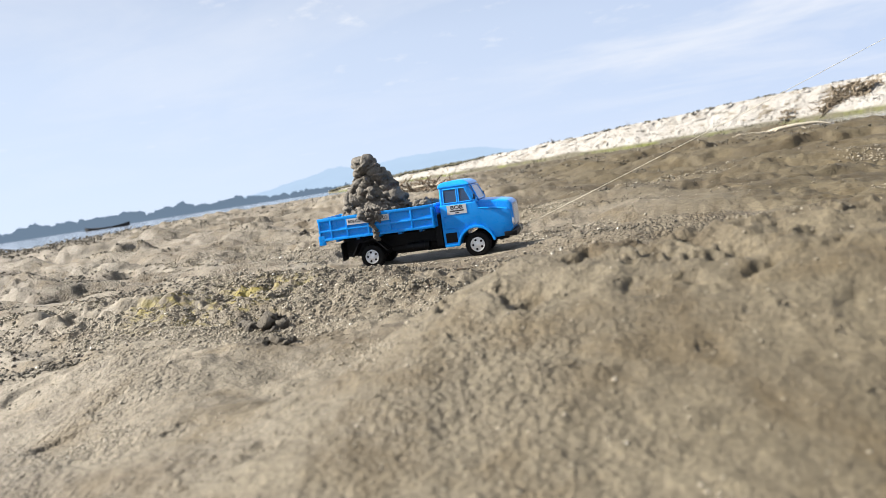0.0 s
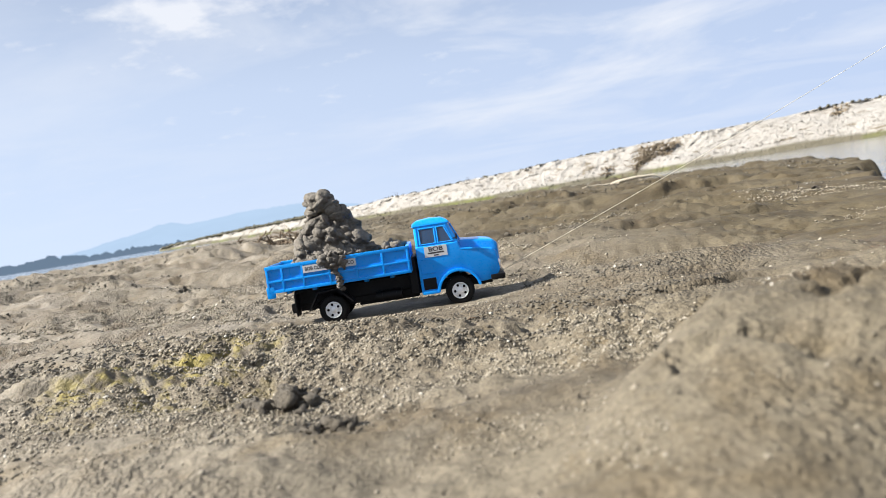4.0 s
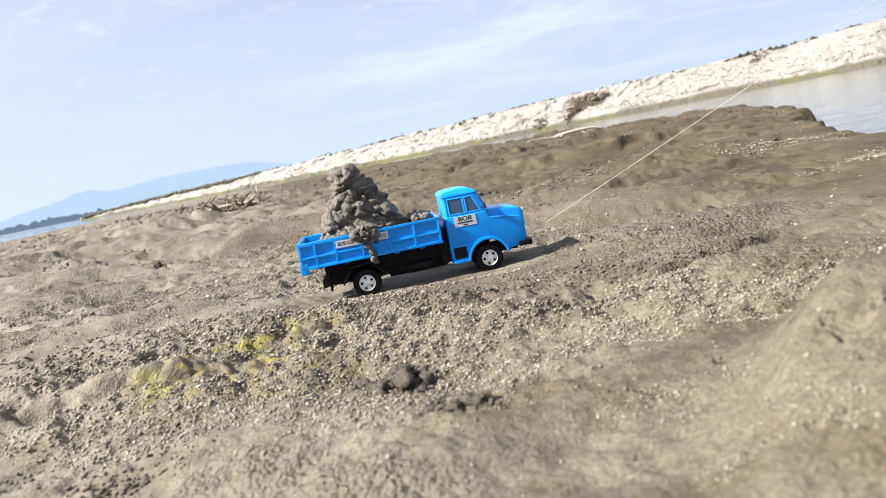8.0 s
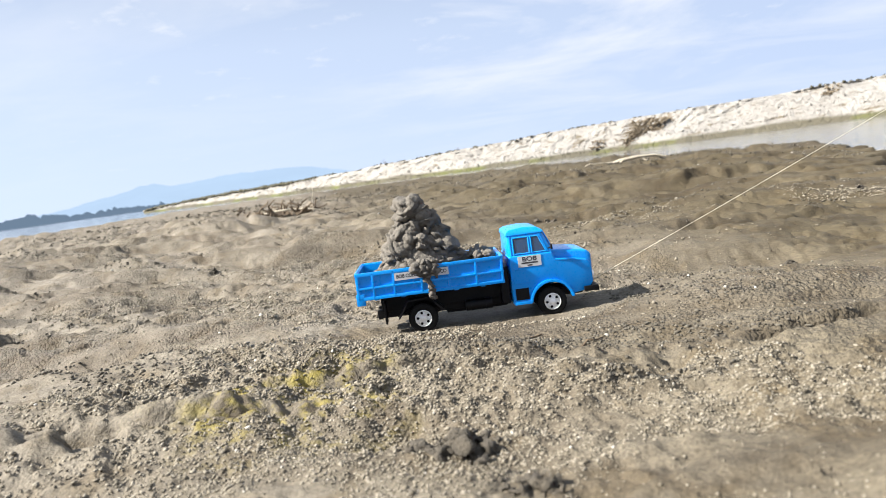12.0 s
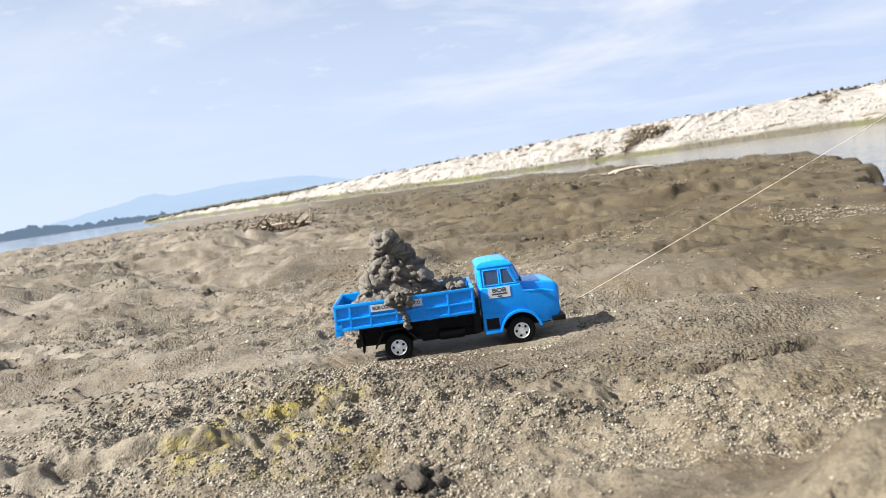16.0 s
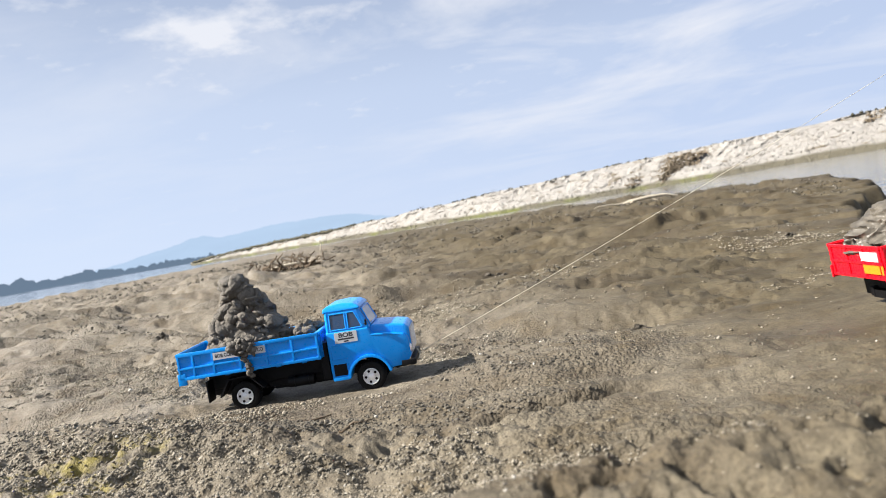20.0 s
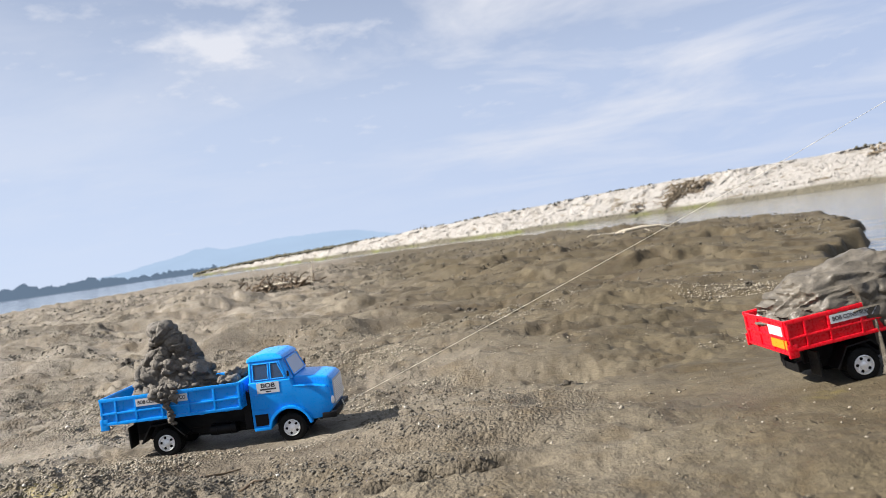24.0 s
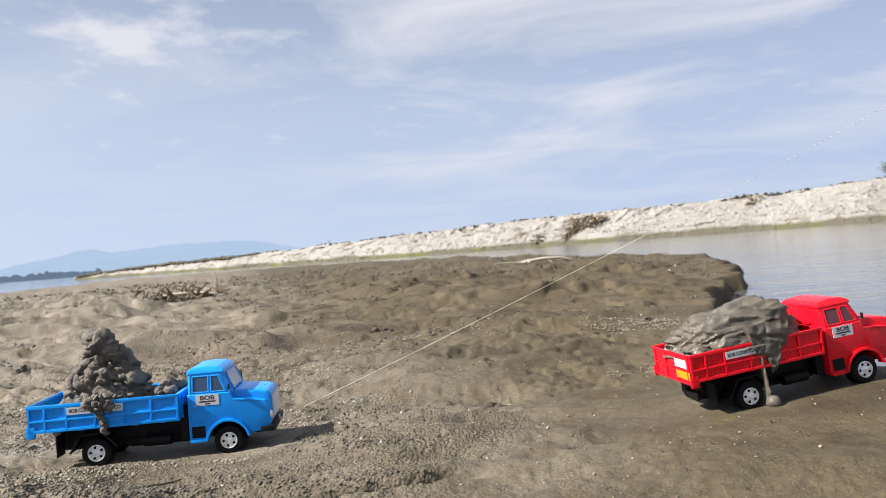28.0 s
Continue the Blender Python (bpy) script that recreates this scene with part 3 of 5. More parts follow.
        h = h - k_fine * 0.016 * np.exp(-(gap / 0.0050) ** 2) * smooth(-0.02, 0.2, t) * smooth(1.02, 0.8, t)
    # the ridge's crumbled near face
    face = ridge * np.exp(-((off + 0.035) / 0.06) ** 2) * smooth(-0.10, 0.3, fbm(x * 8 + 4, y * 9, 2))
    h = h - 0.007 * face * k_fine * smooth(-0.05, 0.32, fbm(x * 46 + 5, y * 60 + 90, 4, 0.66))
    # torn holes and broken lips on the ridge
    torn = ridge * (1 - 0.6 * smooth(0.32, 0.46, x)) * np.exp(-((off + 0.03) / 0.075) ** 2) * smooth(-0.12, 0.22, fbm(x * 11 + 61, y * 12 + 7, 3, 0.6))
    h = h - 0.0042 * torn * k_tiny * smooth(0.20, 0.36, fbm(x * 62 + 15, y * 88 + 19, 3, 0.6))
    h = h - 0.0055 * torn * k_fine * smooth(0.30, 0.40, fbm(x * 27 + 35, y * 45 + 29, 3, 0.66))
    h = h * (0.35 + 0.65 * smooth(0.0, 0.35, sd))
    # level standing for the two trucks
    bx, by = x - 0.05, y - 0.01
    k = np.exp(-((bx / 0.12) ** 4 + (by / 0.07) ** 4))
    h = h * (1 - 0.9 * k) + k * -0.0100 * (bx + 0.05) * 0.9
    rx, ry = x - RED_AT[0] - 0.05, y - RED_AT[1] - 0.01
    k = np.exp(-((rx / 0.145) ** 4 + (ry / 0.085) ** 4))
    h = h * (1 - 0.97 * k) + k * (0.0085 + 0.094 * (rx + 0.05))
    # keep the ground low under the camera's way
    k = np.exp(-(((x - 0.3) / 0.5) ** 4 + ((y + 0.62) / 0.22) ** 4))
    h = h * (1 - 0.6 * k) - 0.006 * k
    wide = 0.026 + 0.05 * smooth(0.6, 8, far) * np.minimum(far, 12) / 4
    edge = smooth(-1.6, 0.9, sd / wide)
    bed = -0.14 - 0.25 * smooth(0.0, 1.5, -sd)
    return bed * (1 - edge) + h * edge


def build_ground():
    cx, cy = 0.25, -0.62
    ang = np.concatenate([np.arange(-60, 60, 0.16), np.arange(60, 300, 2.0)])
    r = [0.02]
    while r[-1] < 3.5:
        r.append(r[-1] * 1.0048 if r[-1] > 0.1 else r[-1] + 0.006)
    while r[-1] < 12:
        r.append(r[-1] * 1.018)
    while r[-1] < 2500:
        r.append(r[-1] * 1.035)
    r = np.array(r)
    A, R = np.meshgrid(np.radians(ang), r)
    x, y = cx + np.sin(A) * R, cy + np.cos(A) * R
    z = land(x, y, R * np.radians(np.interp(ang, [-60, -46, 48, 60], [2.0, 0.26, 0.26, 2.0]))[None, :])
    co = np.stack([x, y, z], -1).reshape(-1, 3)
    co = np.concatenate([co, [[cx, cy, float(z[0].mean())]]])
    f = grid_faces(len(r), len(ang), wrap=True)
    ob = sheet("ground", co, f[:, ::-1], SAND)
    return tagged(ob, "lumpy damp grey-brown river sand flat with crumbled edges", "sand", kind="structure")


ground = build_ground()

bm = bmesh.new()
bmesh.ops.create_grid(bm, x_segments=8, y_segments=8, size=3000)
water = part("water", bm, WATER)
water.location = (0, 0, WATER_Z)
tagged(water, "calm blue-grey river water with faint ripples", "water", kind="structure")


def on_ground(x, y):
    return float(land(np.array([x]), np.array([y]))[0])


# pale sand bank across the creek, told by bearing from the truck: degrees, metres off, crest height
BANK_LINE = [(-31, 48, 0.14), (-28, 42, 0.32), (-24, 36, 0.42), (-20, 31, 0.46), (-15, 27.5, 0.58), (-10, 25, 0.68), (-4, 23, 0.78), (2, 22, 0.86), (8, 21.5, 0.94), (14, 21, 0.98),
             (20, 21, 1.00), (26, 21, 1.04), (32, 21, 1.16), (40, 22, 1.30), (55, 25, 1.5), (80, 32, 1.7), (110, 40, 1.7), (150, 45, 1.6)]


def bank_at(bearing):
    b = [q[0] for q in BANK_LINE]
    return np.interp(bearing, b, [q[1] for q in BANK_LINE]), np.interp(bearing, b, [q[2] for q in BANK_LINE])


def bank_point(bearing, v):
    """v from 0, in the water, by 0.55, the crest, to 1, far back on the plateau."""
    d, top = bank_at(bearing)
    s = np.radians(bearing) * d
    a = np.clip(v / 0.55, 0, 1)
    back = np.clip((v - 0.55) / 0.45, 0, 1)
    n1 = fbm(s * 0.35 + 5, a * 1.2 + 1, 3)
    n2 = fbm(s * 1.3 + 15 - a * 1.6, a * 3.2 + 2 + s * 0.25, 4, 0.62)
    run = 1.7 * top * a + 0.45 * n1 * a * (1 - 0.5 * a) + 0.38 * n2 * a
    face = a + 0.16 * np.sin(a * 3.14) * n1 * 2 + 0.10 * n2 * np.sin(a * 3.14)
    z = -0.16 + (top + 0.16) * (face * 0.92 + 0.08 * smooth(0, 0.3, a)) + 0.05 * fbm(s * 0.8 + 40, back * 3, 3) * a
    z = z - back * 0.10 * top
    dd = d + run + back ** 1.5 * 26
    return np.stack([np.sin(np.radians(bearing)) * dd, np.cos(np.radians(bearing)) * dd - 0.55 + 0.0 * dd, z], -1)


def build_bank():
    be = np.concatenate([np.arange(-31, 45, 0.075), np.arange(45, 150, 1.0)])
    v = np.concatenate([np.linspace(0, 0.55, 46), np.linspace(0.57, 1, 14)])
    V, B = np.meshgrid(v, be)
    ob = sheet("sand_bank", bank_point(B, V).reshape(-1, 3), grid_faces(len(be), len(v)), BANK)
    return tagged(ob, "pale eroded river bank of dry white sand with a weedy foot", "bank", kind="structure")


bank = build_bank()


def build_hills():
    az = np.linspace(-64, -4, 480)
    el = np.interp(az, [-64, -50, -44, -40, -36, -33, -31.2, -30, -28.6, -26.5, -24.5, -20.5, -17.5, -14, -10, -4], [0.15, 0.18, 0.25, 0.45, 0.98, 1.50, 1.90, 2.00, 1.72, 1.80, 2.06, 1.98, 1.74, 1.00, 0.3, 0.1])
    el = el + 0.10 * fbm(az * 0.55, az * 0 + 3, 4) + 0.07 * fbm(az * 2.2, az * 0 + 21, 3, 0.6)
    rows = []
    for k, d in enumerate((3000, 3350, 3700)):
        x, y = np.sin(np.radians(az)) * d, np.cos(np.radians(az)) * d
        z = np.tan(np.radians(np.maximum(el, 0.05))) * d * (0, 0.62, 1.0)[k] - (8, 0, 0)[k]
        if k == 1:
            z = z + 12 * fbm(az * 1.3, az * 0 + 9, 3)
        rows.append(np.stack([x, y, z], -1))
    co = np.concatenate(rows)
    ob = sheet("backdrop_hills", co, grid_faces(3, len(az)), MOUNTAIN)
    return tagged(ob, "hills on the horizon with pale blue haze painted in, glowing", "hills", kind="structure")


build_hills()


def build_far_woods():
    rng = np.random.default_rng(5)
    az = rng.uniform(-75, -29.5, 1500)
    d = rng.uniform(330, 420, 1500) * (1 + 0.25 * smooth(-40, -29, az))
    h = (1.3 + 4.4 * rng.uniform(0, 1, 1500) ** 1.6) * (0.55 + 0.5 * np.abs(fbm(az * 0.7, az * 0, 3)) + 0.3 * smooth(-33, -46, az))
    p = np.stack([np.sin(np.radians(az)) * d, np.cos(np.radians(az)) * d, h * 0.45], -1)
    v, f = lumps(p, h * 0.62, 2, rng, 0.5, 0.85)
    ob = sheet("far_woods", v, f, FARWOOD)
    return tagged(ob, "dark line of trees on the far shore, haze painted in, glowing", "woods", kind="stuff")


build_far_woods()

# ---- toy trucks ----
MM = 0.001
AXLE = 11.8


def mm(b):
    bmesh.ops.scale(b, vec=(MM, MM, MM), verts=b.verts[:])
    return b


def arc(cx, cz, r, a0, a1, n):
    return [(cx + r * math.cos(radians(a0 + (a1 - a0) * k / n)), cz + r * math.sin(radians(a0 + (a1 - a0) * k / n))) for k in range(n + 1)]


def side_strip(points, y0, y1, thick):
    """A bent strip along a side outline (x, z), from y0 to y1."""
    b = bmesh.new()
    n = len(points)
    rows = []
    for i, (x, z) in enumerate(points):
        ax, az = points[max(i - 1, 0)]
        bx, bz = points[min(i + 1, n - 1)]
        dx, dz = bx - ax, bz - az
        ln = math.hypot(dx, dz)
        nx, nz = -dz / ln * thick, dx / ln * thick
        rows.append([b.verts.new(c) for c in ((x, y0, z), (x + nx, y0, z + nz), (x + nx, y1, z + nz), (x, y1, z))])
    for p, q in zip(rows, rows[1:]):
        for k in range(4):
            b.faces.new((p[k], p[(k + 1) % 4], q[(k + 1) % 4], q[k]))
    b.faces.new(rows[0][::-1])
    b.faces.new(rows[-1])
    bmesh.ops.recalc_face_normals(b, faces=b.faces[:])
    return b


def lettering(name, words, size, at, turn, parent, material, squash=1.0):
    """Raised flat letters, as a mesh. turn: 'right' reads from the truck's right side, 'left' from its left, 'rear' from behind."""
    cu = bpy.data.curves.new(name, "FONT")
    cu.body = words
    cu.size = size
    cu.align_x = "CENTER"
    cu.align_y = "CENTER"
    cu.extrude = 0.00004
    cu.offset = size * 0.022
    ob = bpy.data.objects.new("tmp", cu)
    me = bpy.data.meshes.new_from_object(ob)
    bpy.data.objects.remove(ob)
    rz = {"right": 0, "left": 180, "rear": -90}[turn]
    me.transform(pose(*at, 90, 0, rz) @ Matrix.Diagonal((squash, 1, 1, 1)))
    me.materials.append(material)
    o = new(name, me)
    o.parent = parent
    return o


def toy_wheel(parent, x, y, side, turn, muddy=False):
    hub = AXLE
    b = ring([(-5.0, 7.0), (-5.6, 8.0), (-6.0, 9.8), (-5.7, 11.6), (-4.8, 12.6), (4.6, 12.6), (5.4, 11.6), (5.4, 7.0)], 36)
    for k in range(36):  # tread blocks
        a = 2 * math.pi * k / 36
        t = bmesh.new()
        box(t, -0.55, 0.55, -4.6 + (k % 2) * 1.2, -0.8 + (k % 2) * 1.2, 12.3, 13.1)
        box(t, -0.55, 0.55, 0.6 + (k % 2) * 0.8, 4.0 + (k % 2) * 0.6, 12.3, 13.1)
        bmesh.ops.rotate(t, cent=(0, 0, 0), matrix=Matrix.Rotation(a, 3, "Y"), verts=t.verts[:])
        join(b, t)
    bmesh.ops.scale(b, vec=(1, side, 1), verts=b.verts[:])
    bmesh.ops.recalc_face_normals(b, faces=b.faces[:])
    wheel = part("wheel", mm(b), RUBBER, parent, "black ribbed rubber tyre on a silvered rim", smooth=40)
    wheel.location = (x * MM, y * MM, hub * MM)
    wheel.rotation_euler = (0, turn, 0)
    wheel.scale = (0.935, 1, 0.935)
    # rim: outer lip, dish with round holes between spokes, hub cap with nuts
    r = ring([(-4.6, 8.3), (-6.0, 8.5), (-6.2, 7.9), (-5.2, 7.3), (-3.6, 7.1)], 36)
    d = ring([(-4.3, 7.4), (-5.1, 6.4), (-5.35, 4.2), (-4.9, 3.7), (-5.8, 3.2), (-6.3, 2.4), (-6.4, 0.05)], 30)
    join(r, d)
    for k in range(10):  # nuts and the fillets beside the holes
        a = 2 * math.pi * k / 10
        s = bmesh.new()
        if k % 2:
            box(s, -0.45, 0.45, -5.9, -5.0, 2.9, 3.9, 0.15, 1)
        else:
            box(s, -0.55, 0.55, -5.65, -4.8, 4.2, 7.2, 0.2, 1)
        bmesh.ops.rotate(s, cent=(0, 0, 0), matrix=Matrix.Rotation(a, 3, "Y"), verts=s.verts[:])
        join(r, s)
    bmesh.ops.scale(r, vec=(0.87, side, 0.87), verts=r.verts[:])
    bmesh.ops.recalc_face_normals(r, faces=r.faces[:])
    part("rim", mm(r), CHROME, wheel, "silvered plastic rim with five holes" if not muddy else "silvered rim smeared with mud", smooth=35)
    # Black discs set on the rim stand in for the shade in its holes.
    h = bmesh.new()
    for k in range(5):
        a = 2 * math.pi * (k + 0.5) / 5
        s = ring([(-4.0, 1.45), (-5.5, 1.35), (-5.55, 0.05)], 10)
        bmesh.ops.translate(s, vec=(5.6 * math.sin(a), 0, 5.6 * math.cos(a)), verts=s.verts[:])
        join(h, s)
    bmesh.ops.scale(h, vec=(0.87, side, 0.87), verts=h.verts[:])
    bmesh.ops.recalc_face_normals(h, faces=h.faces[:])
    part("rim_hole_shade", mm(h), BLACK, wheel, "black discs standing in for the rim's shaded holes")
    return wheel


def toy_truck(name, paint, colour, label, load_words, tail_sticker):
    top = new(name)
    tagged(top, label, "toy truck", "toy trucks on the sand")
    A = AXLE
    # frame under the bed and cab
    b = bmesh.new()
    for y in (-9, 9):
        box(b, -38, 136, y - 2, y + 2, A + 1, A + 8, 0.4, 1)
    for x in (-36, -20, 12, 40, 70, 128):
        box(b, x - 1.5, x + 1.5, -9, 9, A, A + 6)
    box(b, -34, 72, -12, 12, A + 6, A + 19, 0.8, 1)
    box(b, 20, 72, -8, 8, A - 2, A + 9, 0.8, 1)
    part("chassis", mm(b), BLACK, top, "black plastic frame", smooth=30)
    b = bmesh.new()
    tube(b, [(5, 0, A + 1), (40, 0, A + 2), (75, 0, A + 4)], 2.2, 10)
    box(b, -5, 5, -5, 5, A - 5, A + 4, 2, 2)
    part("drive_shaft", mm(b), BLACK, top, smooth=40)
    for x in (0, 107):
        b = bmesh.new()
        tube(b, [(x, -20, A), (x, 20, A)], 1.8, 10)
        part("axle", mm(b), BLACK, top, smooth=40)
    for y in (-1, 1):
        b = bmesh.new()
        tube(b, [(36, y * 17, A + 4), (58, y * 17, A + 4)], 4.6, 14)
        for x in (41, 53):
            tube(b, [(x - 0.6, y * 17, A + 4), (x + 0.6, y * 17, A + 4)], 5.0, 14)
        box(b, 36, 58, min(y * 9, y * 17), max(y * 9, y * 17), A + 3, A + 7)
        part("fuel_tank", mm(b), BLACK, top, smooth=40)
        b = bmesh.new()
        for k in range(5):
            x = -14 + 7 * k
            box(b, -17 + k * 1.6, 17 - k * 1.6, y * 13 - 2.2, y * 13 + 2.2, A + 2.2 + k * 1.1, A + 3.2 + k * 1.1)
        part("leaf_spring", mm(b), BLACK, top)
        # bent mudguard strip round the rear wheel
        g = side_strip([(-19, A + 2), (-10.5, A + 15.5), (6, A + 16.5), (17, A + 5)], min(y * 16, y * 29), max(y * 16, y * 29), 1.2)
        part("mudguard", mm(g), BLACK, top)
        # flap under the tail
        b = bmesh.new()
        box(b, -31, -29.4, min(y * 14, y * 27), max(y * 14, y * 27), A - 1, A + 17, 0.4, 1)
        part("tail_bracket", mm(b), BLACK, top)
    # wheels
    for i, (x, y) in enumerate(((0, -20.5), (107, -20), (0, 20.5), (107, 20))):
        toy_wheel(top, x, y, 1 if y < 0 else -1, 0.4 + 1.1 * i, muddy=(tail_sticker and i == 0))

    # ---- open bed ----
    x0, x1, zb, zt, hw = -50, 69, A + 21.5, A + 43.8, 30
    b = bmesh.new()
    box(b, x0 + 1, x1 - 1, -hw + 1, hw - 1, zb, zb + 2.4, 0.4, 1)
    for x in (-36, -14, 8, 30, 52):
        box(b, x - 2, x + 2, -20, 20, zb - 3.0, zb + 0.2, 0.3, 1)
    bed = part("bed_floor", mm(b), paint, top, smooth=30)
    ribs = [0.0, 0.105, 0.25, 0.44, 0.63, 0.82, 1.0]
    for y in (-1, 1):
        b = bmesh.new()
        box(b, x0, x1, min(y * (hw - 2), y * (hw - 0.6)), max(y * (hw - 2), y * (hw - 0.6)), zb, zt - 0.8)
        side = part("bed_side", mm(b), paint, top)
        yy = sorted((y * (hw - 0.8), y * (hw + 0.9)))
        for z, hh in ((zt - 1.3, 1.5), (zb + 9.6, 0.9), (zb + 1.2, 1.3)):
            b = bmesh.new()
            box(b, x0 - 0.4, x1 + 0.4, yy[0], yy[1], z - hh, z + hh, 0.5, 2)
            part("side_rail", mm(b), paint, side, smooth=40)
        for f in ribs:
            x = x0 + 1 + (x1 - x0 - 2) * f
            b = bmesh.new()
            box(b, x - 0.95, x + 0.95, yy[0], yy[1] - 0.1 if y > 0 else yy[1], zb, zt - 0.6, 0.5, 2)
            part("side_rib", mm(b), paint, side, smooth=40)
        # hinge lug at the tail
        b = bmesh.new()
        box(b, x0 - 1.6, x0 + 5.5, yy[0], yy[1] + 0.3, zb - 4.2, zb + 5.5, 1.0, 2)
        part("hinge_lug", mm(b), paint, side, smooth=40)
    b = bmesh.new()
    box(b, x1 - 2, x1, -hw + 1, hw - 1, zb, zt - 0.4, 0.4, 1)
    for y in (-20, 0, 20):
        box(b, x1 - 0.2, x1 + 1.2, y - 1.2, y + 1.2, zb, zt - 0.6, 0.3, 1)
    box(b, x1 - 2.2, x1 + 1.0, -hw + 0.5, hw - 0.5, zt - 2.4, zt + 0.1, 0.5, 2)
    part("bed_front", mm(b), paint, top, smooth=40)
    b = bmesh.new()
    box(b, x0, x0 + 1.6, -hw + 1, hw - 1, zb - 2, zt - 0.8, 0.4, 1)
    tail = part("tailgate", mm(b), paint, top, smooth=40)
    for z in (zt - 1.2, zb + 9.6, zb - 1):
        b = bmesh.new()
        box(b, x0 - 1.0, x0 + 0.4, -hw + 1.2, hw - 1.2, z - 1.1, z + 1.1, 0.4, 2)
        part("tail_rail", mm(b), paint, tail, smooth=40)
    for y in (-27, -9, 9, 27):
        b = bmesh.new()
        box(b, x0 - 0.9, x0 + 0.4, y - 1.0, y + 1.0, zb - 1.5, zt - 1, 0.4, 2)
        part("tail_rib", mm(b), paint, tail, smooth=40)
    if tail_sticker:
        b = bmesh.new()
        box(b, x0 - 1.35, x0 - 0.85, -26, -8, zb + 11.2, zb + 18)
        part("tail_sticker", mm(b), STICKER, tail, "pale pink-white sticker on the tailgate")
        for y0, y1 in ((-26, -9), (-29.5, -27.5)):
            b = bmesh.new()
            box(b, x0 - 1.5, x0 - 0.85, y0, y1, zb + 2.2, zb + 8.4)
            part("tail_reflector", mm(b), ORANGE, tail, "orange reflector strip")
    # name strip on the bed's sides
    for y, turn in ((-1, "right"), (1, "left")):
        b = bmesh.new()
        xs0, xs1 = x0 + 31, x0 + 75
        yy = sorted((y * (hw + 0.75), y * (hw + 1.05)))
        box(b, xs0, xs1, yy[0], yy[1], zt - 9.2, zt - 3.2)
        strip = part("side_sticker", mm(b), STICKER, top, "white name strip with black capitals")
        lettering("strip_letters", load_words, 0.0041, ((xs0 + xs1) / 2 * MM, y * (hw + 1.1) * MM, (zt - 6.2) * MM), turn, strip, INK, 0.84)

    # ---- cab ----
    # Black box added between bed and cab, standing in for shade in the gap.
    b = bmesh.new()
    box(b, 66.5, 73.5, -21, 21, A + 2, A + 33, 0.6, 1)
    part("gap_shade_block", mm(b), BLACK, top)
    half = 26
    wide = lambda x, z: 1.0 if z < A + 38 else 1.0 - 0.17 * min(1, (z - A - 38) / 24)
    lower = [(75, A + 1), (75, A + 41), (110.5, A + 41), (112.5, A + 35.0), (128, A + 33.2), (138.5, A + 31.0), (142.0, A + 27.5), (142.8, A + 12), (138, A + 5.5), (127, A + 4.5)]
    lower += arc(107, A, 16.5, 18, 162, 14)
    lower += [(90, A + 1)]

    def nose(x, z):
        k = max(0.0, (x - 112) / 30.0)
        return 1.0 - 0.10 * k
    b = prism(lower, half, 1.3, 3, nose)
    body = part("cab_body", mm(b), paint, top, smooth=35)
    # bonnet hump narrower than the wings
    b = prism([(108, A + 30), (108, A + 41.5), (113, A + 41.6), (130, A + 40.0), (140, A + 38.2), (143.4, A + 35.0), (143.7, A + 14), (108, A + 14)], 19.5, 2.2, 3)
    part("bonnet", mm(b), paint, body, smooth=40)
    b = prism([(75.4, A + 38), (75.4, A + 57), (78, A + 60), (99, A + 60.5), (104.5, A + 57.4), (112.5, A + 40)], half - 0.6, 1.8, 3, wide)
    upper = part("cab_top", mm(b), paint, body, smooth=40)
    b = prism([(74.4, A + 57.0), (74.8, A + 60.4), (78.5, A + 62.4), (90, A + 63.4), (100, A + 62.6), (104.5, A + 60.2), (106.4, A + 57.8), (104, A + 57.0)], half * 0.868, 1.9, 4, lambda x, z: 1.0 - 0.13 * max(0.0, (z - A - 58) / 5.4) ** 1.5)
    part("roof", mm(b), paint, body, "glossy rounded roof with a visor lip", smooth=40)
    # windows: side panes with raised frames, windscreen, rear pane
    for y in (-1, 1):
        def at(x, z, proud):
            return (x, y * (half - 0.6) * wide(x, z) + y * proud, z)
        for quad in (((79.5, 42.2), (92.5, 42.2), (92.5, 55.3), (79.5, 55.3)), ((94.5, 42.2), (106.3, 42.2), (100.7, 55.3), (94.5, 55.3))):
            b = bmesh.new()
            vs = [b.verts.new(at(x, A + z, 0.25)) for x, z in quad]
            vi = [b.verts.new(at(x, A + z, -0.35)) for x, z in quad]
            b.faces.new(vs); b.faces.new(vi[::-1])
            for k in range(4):
                b.faces.new((vs[k], vs[(k + 1) % 4], vi[(k + 1) % 4], vi[k]))
            bmesh.ops.recalc_face_normals(b, faces=b.faces[:])
            part("side_window", mm(b), SMOKE, upper, "smoky grey side pane")
            b = bmesh.new()
            for k in range(4):
                (xa, za), (xb, zb2) = quad[k], quad[(k + 1) % 4]
                tube(b, [at(xa, A + za, 0.15), at(xb, A + zb2, 0.15)], 0.62, 6)
            part("window_frame", mm(b), paint, upper, smooth=50)
        # door outline and handle
        b = bmesh.new()
        pts = [at(77.5, A + 58, 0.1), at(77.2, A + 40, 0.1), (77.2, y * (half + 0.1), A + 18), (90, y * (half + 0.1), A + 18)]
        tube(b, pts, 0.42, 6)
        tube(b, [at(107.3, A + 42, 0.2), at(101.5, A + 58, 0.1), at(77.5, A + 58, 0.1)], 0.5, 6)
        part("door_edge", mm(b), paint, body, smooth=50)
        b = bmesh.new()
